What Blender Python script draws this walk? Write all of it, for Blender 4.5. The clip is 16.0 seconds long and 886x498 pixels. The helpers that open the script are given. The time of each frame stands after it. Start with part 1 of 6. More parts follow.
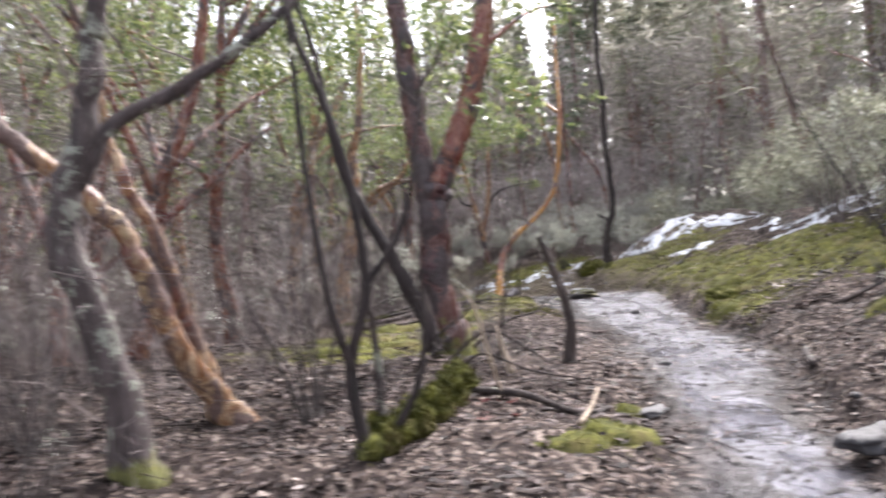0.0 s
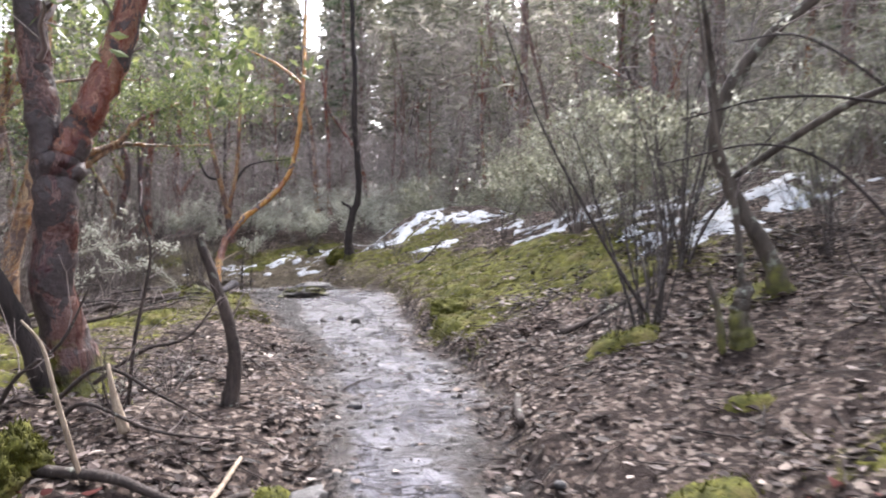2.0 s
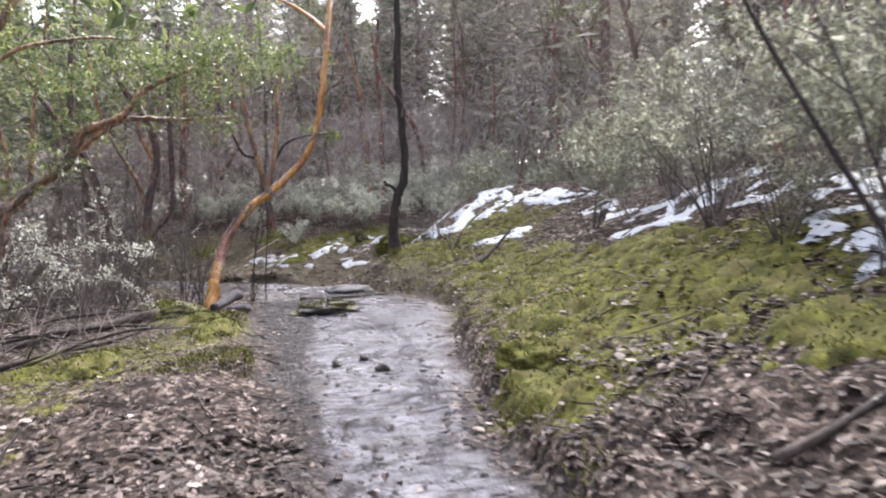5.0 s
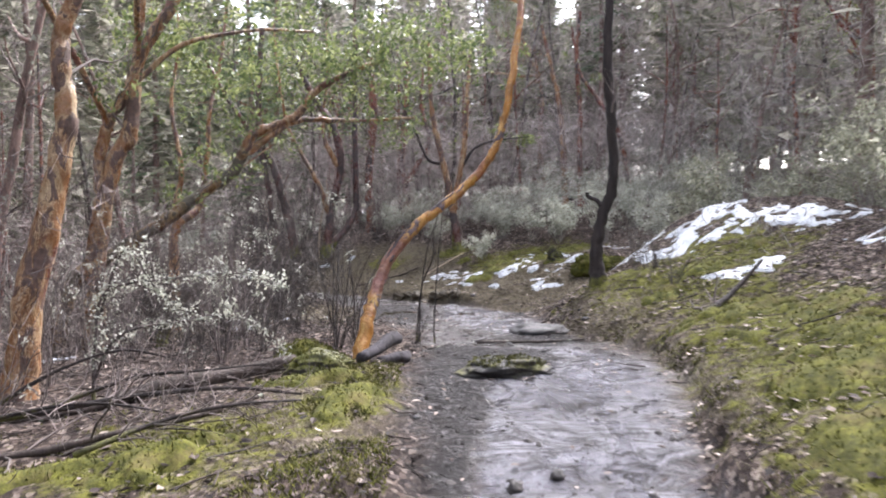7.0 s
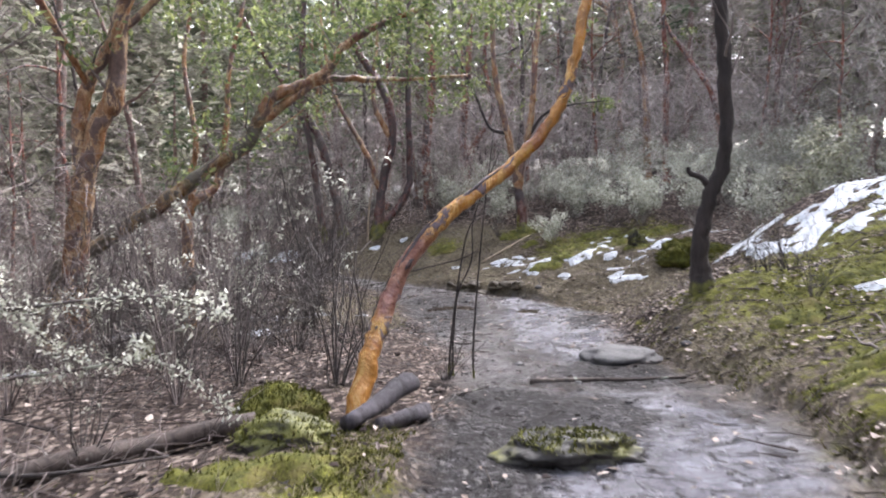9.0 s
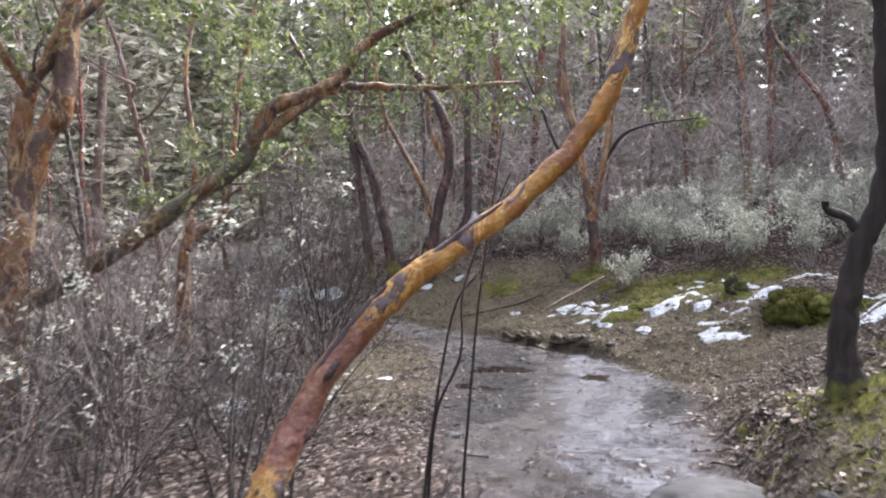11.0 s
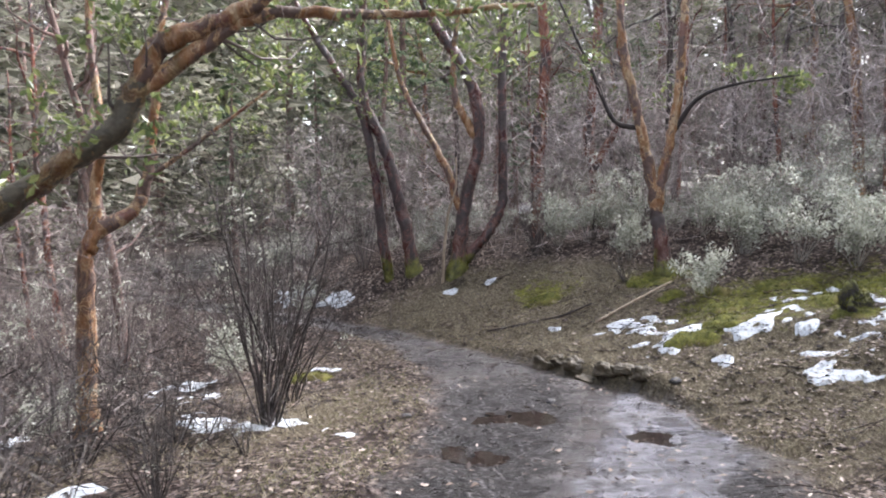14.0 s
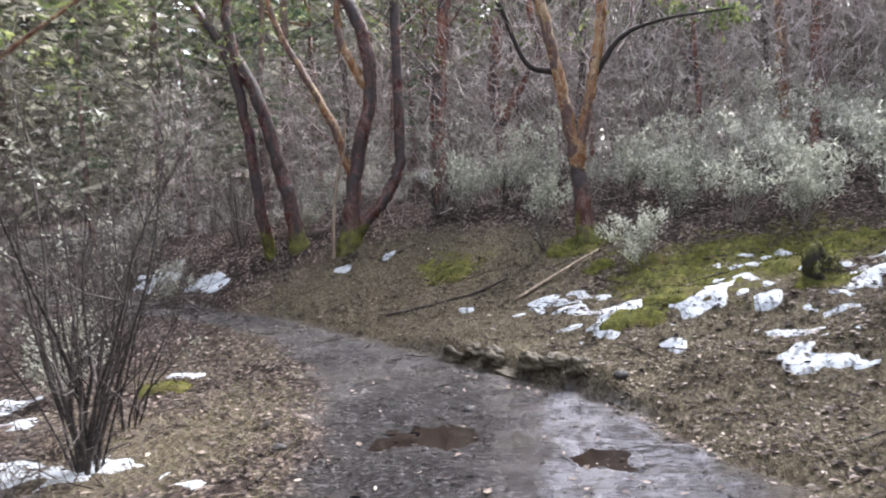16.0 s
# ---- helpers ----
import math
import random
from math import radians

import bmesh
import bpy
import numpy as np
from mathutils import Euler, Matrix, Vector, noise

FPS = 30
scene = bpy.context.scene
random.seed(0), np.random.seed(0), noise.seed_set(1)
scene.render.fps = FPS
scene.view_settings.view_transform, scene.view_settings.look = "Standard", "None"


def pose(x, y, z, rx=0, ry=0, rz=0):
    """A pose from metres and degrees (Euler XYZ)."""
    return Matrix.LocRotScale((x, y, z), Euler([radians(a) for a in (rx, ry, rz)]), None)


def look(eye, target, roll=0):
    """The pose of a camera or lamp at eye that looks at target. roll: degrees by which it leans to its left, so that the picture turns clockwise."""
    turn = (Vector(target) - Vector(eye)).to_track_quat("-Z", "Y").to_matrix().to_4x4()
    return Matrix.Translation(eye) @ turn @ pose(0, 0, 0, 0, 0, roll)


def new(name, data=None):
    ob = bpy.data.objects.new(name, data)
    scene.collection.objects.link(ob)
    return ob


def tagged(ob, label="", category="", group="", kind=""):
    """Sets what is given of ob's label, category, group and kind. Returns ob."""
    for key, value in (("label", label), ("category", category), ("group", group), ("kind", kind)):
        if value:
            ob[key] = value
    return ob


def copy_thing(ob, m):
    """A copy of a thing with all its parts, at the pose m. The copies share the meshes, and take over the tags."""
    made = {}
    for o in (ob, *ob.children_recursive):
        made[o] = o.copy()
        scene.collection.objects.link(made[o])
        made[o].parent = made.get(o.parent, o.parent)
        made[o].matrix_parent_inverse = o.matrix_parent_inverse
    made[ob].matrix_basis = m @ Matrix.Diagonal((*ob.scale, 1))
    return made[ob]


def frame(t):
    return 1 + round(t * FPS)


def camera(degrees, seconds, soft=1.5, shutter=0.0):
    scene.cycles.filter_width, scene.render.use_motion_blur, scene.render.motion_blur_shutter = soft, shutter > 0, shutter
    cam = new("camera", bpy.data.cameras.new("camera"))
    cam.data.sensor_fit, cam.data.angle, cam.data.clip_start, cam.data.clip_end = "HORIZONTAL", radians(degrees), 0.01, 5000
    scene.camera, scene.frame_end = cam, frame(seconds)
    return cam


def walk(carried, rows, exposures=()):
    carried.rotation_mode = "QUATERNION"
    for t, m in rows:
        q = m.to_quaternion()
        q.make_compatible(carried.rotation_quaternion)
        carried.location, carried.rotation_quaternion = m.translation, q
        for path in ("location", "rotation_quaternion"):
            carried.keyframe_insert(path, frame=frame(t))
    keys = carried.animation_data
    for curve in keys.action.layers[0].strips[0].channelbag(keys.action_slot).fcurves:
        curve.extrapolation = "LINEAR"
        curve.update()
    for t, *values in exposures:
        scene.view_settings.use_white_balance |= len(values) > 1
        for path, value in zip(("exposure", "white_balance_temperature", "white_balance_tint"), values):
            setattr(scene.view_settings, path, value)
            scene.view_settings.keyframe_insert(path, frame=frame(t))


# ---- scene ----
cam = camera(58.4, 16.0, soft=1.9, shutter=0.5)
METRES, EYE, TILT, LEAN, TURN = 17.5, 1.45, 0.0, 4.0, 0.0
ROWS = [
    (0.0, 0.0, 0.0, 0.0, 0.0, 0.0, 0.0),
    (0.5, 0.0196, 0.0125, -0.0015, -8.36, -0.15, -1.86),
    (1.0, 0.0352, 0.0341, 0.0046, -15.73, -0.47, -2.91),
    (1.5, 0.0417, 0.0593, 0.0089, -19.11, -0.58, -3.75),
    (2.0, 0.0502, 0.0842, 0.013, -16.37, -1.01, -3.9),
    (2.5, 0.0521, 0.1149, 0.0132, -14.6, -2.6, -3.8),
    (3.0, 0.0681, 0.1465, 0.0145, -15.17, -3.85, -3.51),
    (5.5, 0.1022, 0.2982, 0.0264, -8.73, -2.92, -2.88),
    (6.0, 0.1045, 0.3329, 0.0284, -4.69, -2.81, -3.78),
    (6.5, 0.1098, 0.3663, 0.0292, -1.48, -2.96, -4.05),
    (7.0, 0.1119, 0.4022, 0.0303, 2.33, -3.43, -3.75),
    (7.5, 0.1121, 0.435, 0.0317, 3.55, -4.2, -3.49),
    (8.0, 0.1191, 0.4722, 0.0325, 5.28, -4.55, -3.23),
    (8.5, 0.1189, 0.5061, 0.0334, 6.29, -5.73, -3.45),
    (11.0, 0.1307, 0.6806, 0.0384, 14.04, -4.31, -3.99),
    (11.5, 0.1343, 0.7129, 0.0392, 14.03, -3.41, -4.47),
    (12.0, 0.1345, 0.7451, 0.0379, 13.53, -3.63, -4.72),
    (12.5, 0.1363, 0.774, 0.0374, 13.81, -4.4, -4.7),
    (13.0, 0.1424, 0.803, 0.0376, 16.0, -4.85, -4.46),
    (13.5, 0.1372, 0.8293, 0.0368, 17.9, -5.09, -4.2),
    (14.0, 0.132, 0.8586, 0.0336, 19.35, -5.28, -3.47),
    (14.5, 0.1248, 0.8845, 0.0317, 17.3, -5.63, -2.51),
    (15.0, 0.1241, 0.9128, 0.0306, 15.04, -5.77, -1.91),
    (15.5, 0.1117, 0.9364, 0.0282, 12.88, -6.02, -2.07),
    (16.0, 0.105, 0.9615, 0.0243, 11.95, -7.16, -2.36),
]
walk(cam, [(t, pose(0, 0, EYE, TILT, LEAN, TURN) @ pose(METRES * x, METRES * y, METRES * z, 90 + pitch, roll, yaw)) for t, x, y, z, yaw, pitch, roll in ROWS], [(0.0, 2.50, 6350, 15), (10.0, 2.60, 6180, 14), (16.0, 2.66, 6180, 12)])

# ---- sky and sun: a bright overcast day ----
world = bpy.data.worlds.new("overcast_sky")
scene.world = world
world.use_nodes = True
wn, wl = world.node_tree.nodes, world.node_tree.links
sky = wn.new("ShaderNodeTexSky")
sky.sky_type, sky.sun_disc = "NISHITA", False
sky.sun_elevation, sky.sun_rotation = radians(48), radians(35)
sky.air_density, sky.dust_density = 1.0, 4.0
grey = wn.new("ShaderNodeHueSaturation")
grey.inputs["Saturation"].default_value = 0.35
wl.new(sky.outputs[0], grey.inputs["Color"])
wl.new(grey.outputs[0], wn["Background"].inputs["Color"])
wn["Background"].inputs["Strength"].default_value = 0.12
sun = new("sun", bpy.data.lights.new("sun", "SUN"))
sun.data.energy, sun.data.angle, sun.data.color = 1.5, radians(14), (1.0, 0.97, 0.93)
sun.matrix_world = look((0, 0, 30), (-0.67 * 20, -0.67 * 1.4 * 20, 30 - 26))


# ---- materials ----
class Shader:
    """A node material with a few short ways to add nodes."""

    def __init__(self, name):
        self.mat = bpy.data.materials.new(name)
        self.mat.use_nodes = True
        self.nodes, self.links = self.mat.node_tree.nodes, self.mat.node_tree.links
        self.bsdf = self.nodes["Principled BSDF"]
        self.where = self.nodes.new("ShaderNodeTexCoord").outputs["Object"]

    def put(self, socket, value):
        if isinstance(value, bpy.types.NodeSocket):
            self.links.new(value, socket)
        else:
            socket.default_value = value

    def stretched(self, sx, sy, sz):
        n = self.nodes.new("ShaderNodeMapping")
        self.put(n.inputs["Vector"], self.where)
        n.inputs["Scale"].default_value = (sx, sy, sz)
        return n.outputs[0]

    def noise(self, scale, detail=4.0, rough=0.55, at=None, warp=0.0):
        n = self.nodes.new("ShaderNodeTexNoise")
        self.put(n.inputs["Vector"], self.where if at is None else at)
        n.inputs["Scale"].default_value, n.inputs["Detail"].default_value = scale, detail
        n.inputs["Roughness"].default_value, n.inputs["Distortion"].default_value = rough, warp
        return n.outputs["Fac"]

    def cells(self, scale, at=None, out="Color", feature="F1"):
        n = self.nodes.new("ShaderNodeTexVoronoi")
        n.feature = feature
        self.put(n.inputs["Vector"], self.where if at is None else at)
        n.inputs["Scale"].default_value = scale
        return n.outputs[out]

    def ramp(self, fac, *stops):
        n = self.nodes.new("ShaderNodeValToRGB")
        self.put(n.inputs[0], fac)
        e = n.color_ramp.elements
        while len(e) < len(stops):
            e.new(0.5)
        for k, (p, c) in zip(e, stops):
            k.position, k.color = p, (c, c, c, 1) if isinstance(c, (int, float)) else (*c, 1)
        return n.outputs[0]

    def mix(self, fac, a, b, kind="MIX"):
        n = self.nodes.new("ShaderNodeMix")
        n.data_type, n.blend_type = "RGBA", kind
        self.put(n.inputs[0], fac)
        for s, v in ((n.inputs[6], a), (n.inputs[7], b)):
            self.put(s, (*v, 1) if isinstance(v, tuple) else v)
        return n.outputs[2]

    def maths(self, kind, a, b=0.5):
        n = self.nodes.new("ShaderNodeMath")
        n.operation = kind
        self.put(n.inputs[0], a)
        self.put(n.inputs[1], b)
        return n.outputs[0]

    def attribute(self, name):
        n = self.nodes.new("ShaderNodeAttribute")
        n.attribute_name = name
        return n.outputs["Fac"]

    def chance(self):
        return self.nodes.new("ShaderNodeNewGeometry").outputs["Random Per Island"]

    def upward(self):
        n = self.nodes.new("ShaderNodeSeparateXYZ")
        self.links.new(self.nodes.new("ShaderNodeNewGeometry").outputs["Normal"], n.inputs[0])
        return n.outputs[2]

    def height(self):
        n = self.nodes.new("ShaderNodeSeparateXYZ")
        self.links.new(self.where, n.inputs[0])
        return n.outputs[2]

    def done(self, colour, rough, bump=None, strength=0.4, distance=0.02, specular=None):
        self.put(self.bsdf.inputs["Base Color"], (*colour, 1) if isinstance(colour, tuple) else colour)
        self.put(self.bsdf.inputs["Roughness"], rough)
        if specular is not None:
            self.bsdf.inputs["Specular IOR Level"].default_value = specular
        if bump is not None:
            n = self.nodes.new("ShaderNodeBump")
            n.inputs["Strength"].default_value, n.inputs["Distance"].default_value = strength, distance
            self.put(n.inputs["Height"], bump)
            self.links.new(n.outputs[0], self.bsdf.inputs["Normal"])
        return self.mat


MOSS_DARK, MOSS_BRIGHT = (0.026, 0.027, 0.010), (0.21, 0.205, 0.04)


def moss_colour(s):
    return s.ramp(s.noise(9, 6, 0.7), (0.3, MOSS_DARK), (0.5, (0.115, 0.115, 0.028)), (0.72, MOSS_BRIGHT))


def madrone_bark(name, skin, tan, dark, flake, moss_top=0.0, band=None):
    """Smooth peeling bark: skin under curls of darker flakes."""
    s = Shader(name)
    along = s.stretched(1, 1, 0.35)
    base = s.ramp(s.noise(5.5, 5, 0.65, along, 0.8), (0.36, tan), (0.5, skin), (0.64, tuple(v * 0.5 for v in skin)))
    base = s.mix(s.ramp(s.noise(26, 4, 0.6, along), (0.35, 0.0), (0.75, 0.35)), base, tuple(v * 0.55 for v in skin))
    plates = s.noise(4.2, 6, 0.68, s.stretched(1, 1, 0.6), 0.7)
    peel = s.ramp(plates, (flake, 0.0), (flake + 0.03, 1.0))
    rim = s.ramp(plates, (flake - 0.03, 0.0), (flake - 0.008, 0.7), (flake, 0.0))
    base = s.mix(rim, base, tuple(min(1, v * 1.5 + 0.04) for v in tan))
    base = s.mix(s.ramp(s.noise(2.4, 5, 0.65, None, 0.6), (0.53, 0.0), (0.60, 0.8)), base, (skin[0] * 0.42, skin[1] * 0.26, skin[2] * 0.6))
    base = s.mix(s.ramp(s.noise(3.3, 5, 0.6, along, 0.9), (0.56, 0.0), (0.66, 0.55)), base, (skin[0] * 0.6, skin[1] * 0.9, skin[2] * 0.7))
    if band:
        z = s.maths("ADD", s.height(), s.maths("MULTIPLY", s.noise(6, 5, 0.7), 0.35))
        base = s.mix(s.ramp(s.maths("MULTIPLY", z, 0.5), (band[0] * 0.5, 0.0), (band[0] * 0.5 + 0.05, 0.9), (band[1] * 0.5, 0.8), (band[1] * 0.5 + 0.08, 0.0)), base,
                     s.ramp(s.noise(15, 6, 0.75, None, 0.8), (0.35, (0.07, 0.018, 0.018)), (0.5, (0.21, 0.085, 0.075)), (0.7, (0.42, 0.25, 0.19))))
    col = s.mix(peel, base, s.ramp(s.noise(18, 4), (0.3, dark), (0.7, tuple(v * 2.2 for v in dark))))
    if moss_top > 0:
        lump = s.maths("ADD", s.maths("MULTIPLY", s.height(), -1.0 / moss_top), s.maths("MULTIPLY", s.noise(5, 5, 0.7), 2.2))
        col = s.mix(s.ramp(lump, (0.45, 0.0), (0.75, 1.0)), col, moss_colour(s))
    return s.done(col, s.ramp(plates, (0.4, 0.22), (0.65, 0.7)), s.maths("ADD", s.maths("MULTIPLY", peel, 0.5), s.noise(30, 4)), 0.7, 0.02)


def rough_bark(name, light, dark, moss_top=0.0, lichen=0.0):
    s = Shader(name)
    along = s.stretched(1, 1, 0.22)
    grain = s.noise(16, 6, 0.7, along, 0.4)
    col = s.ramp(grain, (0.32, dark), (0.55, light), (0.8, tuple(min(1, v * 1.6) for v in light)))
    col = s.mix(s.ramp(s.noise(2.2, 4), (0.4, 0.0), (0.7, 0.6)), col, tuple(v * 0.7 for v in dark))
    if lichen > 0:
        col = s.mix(s.ramp(s.noise(7, 6, 0.75), (0.62 - 0.2 * lichen, 0.0), (0.68 - 0.2 * lichen, 0.8)), col, (0.33, 0.35, 0.29))
    if moss_top > 0:
        lump = s.maths("ADD", s.maths("MULTIPLY", s.height(), -1.0 / moss_top), s.maths("MULTIPLY", s.noise(5, 5, 0.7), 2.2))
        col = s.mix(s.ramp(lump, (0.42, 0.0), (0.8, 0.85)), col, moss_colour(s))
    return s.done(col, 0.85, grain, 0.8, 0.03)


def leaf_material(name, a, b, c, rough=0.5, glow=0.35, patch=0.0, size=1.8):
    s = Shader(name)
    col = s.ramp(s.chance(), (0.0, a), (0.5, b), (1.0, c))
    if patch:
        col = s.mix(s.ramp(s.noise(size, 4, 0.6), (0.40, patch), (0.58, 0.0)), col, tuple(v * 0.55 for v in a))
    col = s.mix(s.ramp(s.noise(60, 3), (0.4, 0.0), (0.7, 0.35)), col, tuple(v * 0.6 for v in a))
    s.done(col, rough, specular=0.5 if rough < 0.6 else 0.15)
    if glow:
        t = s.nodes.new("ShaderNodeBsdfTranslucent")
        s.put(t.inputs["Color"], col)
        m = s.nodes.new("ShaderNodeMixShader")
        m.inputs[0].default_value = glow
        s.links.new(s.bsdf.outputs[0], m.inputs[1])
        s.links.new(t.outputs[0], m.inputs[2])
        s.links.new(m.outputs[0], s.nodes["Material Output"].inputs["Surface"])
    return s.mat


def ground_material():
    s = Shader("forest_floor")
    soil = s.ramp(s.noise(2.3, 8, 0.65), (0.32, (0.014, 0.010, 0.0095)), (0.55, (0.045, 0.033, 0.030)), (0.75, (0.10, 0.076, 0.067)))
    bits = s.cells(34, s.stretched(1, 0.7, 1))
    hue = s.nodes.new("ShaderNodeSeparateColor")
    s.links.new(bits, hue.inputs[0])
    litter = s.ramp(hue.outputs[0], (0.0, (0.02, 0.015, 0.014)), (0.4, (0.05, 0.037, 0.033)), (0.75, (0.14, 0.105, 0.09)), (1.0, (0.36, 0.30, 0.26)))
    floor_col = s.mix(s.ramp(s.noise(5, 5), (0.34, 0.0), (0.5, 0.9)), soil, litter)
    straw = s.ramp(s.noise(38, 5, 0.7, s.stretched(1, 0.4, 1)), (0.3, (0.035, 0.028, 0.021)), (0.5, (0.13, 0.108, 0.076)), (0.75, (0.30, 0.26, 0.19)))
    grass = s.ramp(s.maths("ADD", s.attribute("straw"), s.maths("MULTIPLY", s.noise(4, 5, 0.7), 0.8)), (0.65, 0.0), (1.0, 1.0))
    col = s.mix(grass, floor_col, straw)
    fuzz = s.maths("ADD", s.attribute("moss"), s.maths("MULTIPLY", s.noise(4.5, 8, 0.78), 1.5))
    mossy = s.ramp(s.maths("MULTIPLY", fuzz, 0.5), (0.57, 0.0), (0.67, 0.95))
    col = s.mix(mossy, col, moss_colour(s))
    track = s.attribute("trail")
    wet = s.noise(1.7, 6, 0.62, None, 0.8)
    grit_cells = s.nodes.new("ShaderNodeSeparateColor")
    s.links.new(s.cells(42, s.stretched(0.8, 1.1, 1)), grit_cells.inputs[0])
    grit = grit_cells.outputs[0]
    stony = s.ramp(grit, (0.0, (0.007, 0.006, 0.006)), (0.5, (0.027, 0.024, 0.025)), (0.85, (0.070, 0.064, 0.069)), (1.0, (0.18, 0.168, 0.176)))
    mud = s.ramp(s.noise(6.5, 8, 0.68, s.stretched(1, 0.8, 1), 0.5), (0.36, (0.022, 0.017, 0.016)), (0.47, (0.060, 0.050, 0.051)), (0.64, (0.135, 0.122, 0.13)))
    mud = s.mix(s.ramp(s.noise(2.9, 5, 0.7), (0.44, 0.0), (0.56, 0.8)), mud, stony)
    slab = s.ramp(s.maths("ADD", s.attribute("slab"), s.maths("MULTIPLY", s.noise(2.5, 6, 0.7), 0.75)), (0.76, 0.0), (0.88, 1.0))
    # Slab stone; its pale lilac stops also paint the sky's sheen on wet rock.
    rock = s.ramp(s.noise(3.2, 9, 0.7, s.stretched(1, 0.9, 1), 1.5), (0.34, (0.045, 0.040, 0.043)), (0.42, (0.125, 0.120, 0.136)), (0.55, (0.205, 0.200, 0.228)), (0.70, (0.30, 0.293, 0.335)))
    cracks = s.maths("ABSOLUTE", s.maths("SUBTRACT", s.noise(2.1, 7, 0.66, s.stretched(0.55, 1.6, 1), 0.9), 0.5))
    rock = s.mix(s.ramp(cracks, (0.0, 0.9), (0.013, 0.75), (0.028, 0.0)), rock, (0.018, 0.015, 0.016))
    spots = s.noise(13, 5, 0.75, s.stretched(0.7, 1.5, 1), 0.4)
    rock = s.mix(s.ramp(spots, (0.60, 0.0), (0.65, 0.85)), rock, (0.022, 0.018, 0.018))
    mud = s.mix(slab, mud, rock)
    mud = s.mix(s.maths("MULTIPLY", s.ramp(wet, (0.40, 0.75), (0.52, 0.0)), s.maths("SUBTRACT", 1.0, slab)), mud, (0.045, 0.036, 0.032))
    gloom = s.ramp(s.maths("ADD", s.attribute("dark_mud"), s.maths("MULTIPLY", s.noise(3.0, 7, 0.75), 0.8)), (0.66, 0.0), (0.80, 0.95))
    mud = s.mix(gloom, mud, s.mix(s.ramp(s.noise(7, 6, 0.7), (0.42, 0.2), (0.58, 0.9)), (0.009, 0.0075, 0.0075), stony))
    mud = s.mix(s.ramp(s.noise(55, 4, 0.7), (0.52, 0.0), (0.72, 0.55)), mud, (0.03, 0.024, 0.023))
    col = s.mix(track, col, mud)
    film = s.ramp(s.noise(2.6, 6, 0.6, s.stretched(1, 0.5, 1), 0.6), (0.38, 0.12), (0.5, 0.30), (0.62, 0.62))
    film = s.mix(gloom, film, s.ramp(s.noise(9, 5, 0.7), (0.40, 0.12), (0.5, 0.8)))
    rough = s.mix(track, (0.92, 0.92, 0.92), film)
    relief = s.maths("ADD", s.maths("ADD", s.noise(14, 8, 0.72), s.maths("MULTIPLY", s.noise(4.5, 5, 0.6, None, 0.8), 1.3)), s.maths("MULTIPLY", s.noise(90, 4, 0.6), 0.35))
    relief = s.maths("ADD", relief, s.maths("MULTIPLY", s.maths("MULTIPLY", grit, track), s.maths("SUBTRACT", 0.9, s.maths("MULTIPLY", slab, 0.75))))
    mat = s.done(col, rough, relief, 0.75, 0.07)
    s.put(s.bsdf.inputs["Specular IOR Level"], s.ramp(s.maths("MULTIPLY", track, s.maths("SUBTRACT", 1.0, s.maths("MULTIPLY", gloom, 0.75))), (0.0, 0.12), (1.0, 0.38)))
    bump = next(n for n in s.nodes if n.bl_idname == "ShaderNodeBump")
    s.put(bump.inputs["Strength"], s.maths("SUBTRACT", 0.8, s.maths("MULTIPLY", track, 0.1)))
    return mat


def plain_moss():
    s = Shader("moss")
    col = s.ramp(s.noise(11, 6, 0.7), (0.3, (0.022, 0.024, 0.008)), (0.5, (0.10, 0.102, 0.021)), (0.72, (0.24, 0.235, 0.045)))
    col = s.mix(s.ramp(s.noise(70, 4, 0.7), (0.42, 0.0), (0.62, 0.7)), col, (0.03, 0.03, 0.010))
    col = s.mix(s.ramp(s.noise(3.1, 5, 0.7), (0.52, 0.0), (0.64, 0.6)), col, (0.12, 0.092, 0.045))
    return s.done(col, 0.95, s.noise(45, 6, 0.75), 0.5, 0.02, 0.2)


def stone(name, light, dark, moss=0.0):
    s = Shader(name)
    g = s.noise(7, 8, 0.7)
    col = s.ramp(g, (0.3, dark), (0.6, light), (0.8, tuple(min(1, v * 1.4) for v in light)))
    col = s.mix(s.ramp(s.noise(45, 3), (0.5, 0.0), (0.7, 0.5)), col, dark)
    if moss:
        col = s.mix(s.ramp(s.maths("ADD", s.maths("MULTIPLY", s.upward(), moss), s.noise(6, 5)), (0.58, 0.0), (0.78, 1.0)), col, moss_colour(s))
    return s.done(col, 0.6, s.noise(30, 6, 0.7), 0.6, 0.02)


def snow_material():
    s = Shader("snow")
    dirt = s.ramp(s.noise(34, 5, 0.75), (0.66, 0.0), (0.76, 0.4))
    col = s.mix(dirt, s.ramp(s.noise(4, 5), (0.3, (0.34, 0.375, 0.43)), (0.6, (0.53, 0.56, 0.605))), (0.16, 0.12, 0.09))
    return s.done(col, 0.6, s.noise(25, 6, 0.7), 0.5, 0.02)


def water_material():
    s = Shader("puddle_water")
    return s.done(s.ramp(s.noise(5, 4), (0.35, (0.010, 0.007, 0.006)), (0.65, (0.028, 0.021, 0.018))), 0.07, s.noise(11, 3), 0.12, 0.01, 0.3)


def twig_material(name, a, b):
    s = Shader(name)
    col = s.mix(s.chance(), a, b)
    col = s.mix(s.ramp(s.noise(35, 4), (0.5, 0.0), (0.7, 0.5)), col, (0.26, 0.25, 0.22))
    return s.done(col, 0.85)


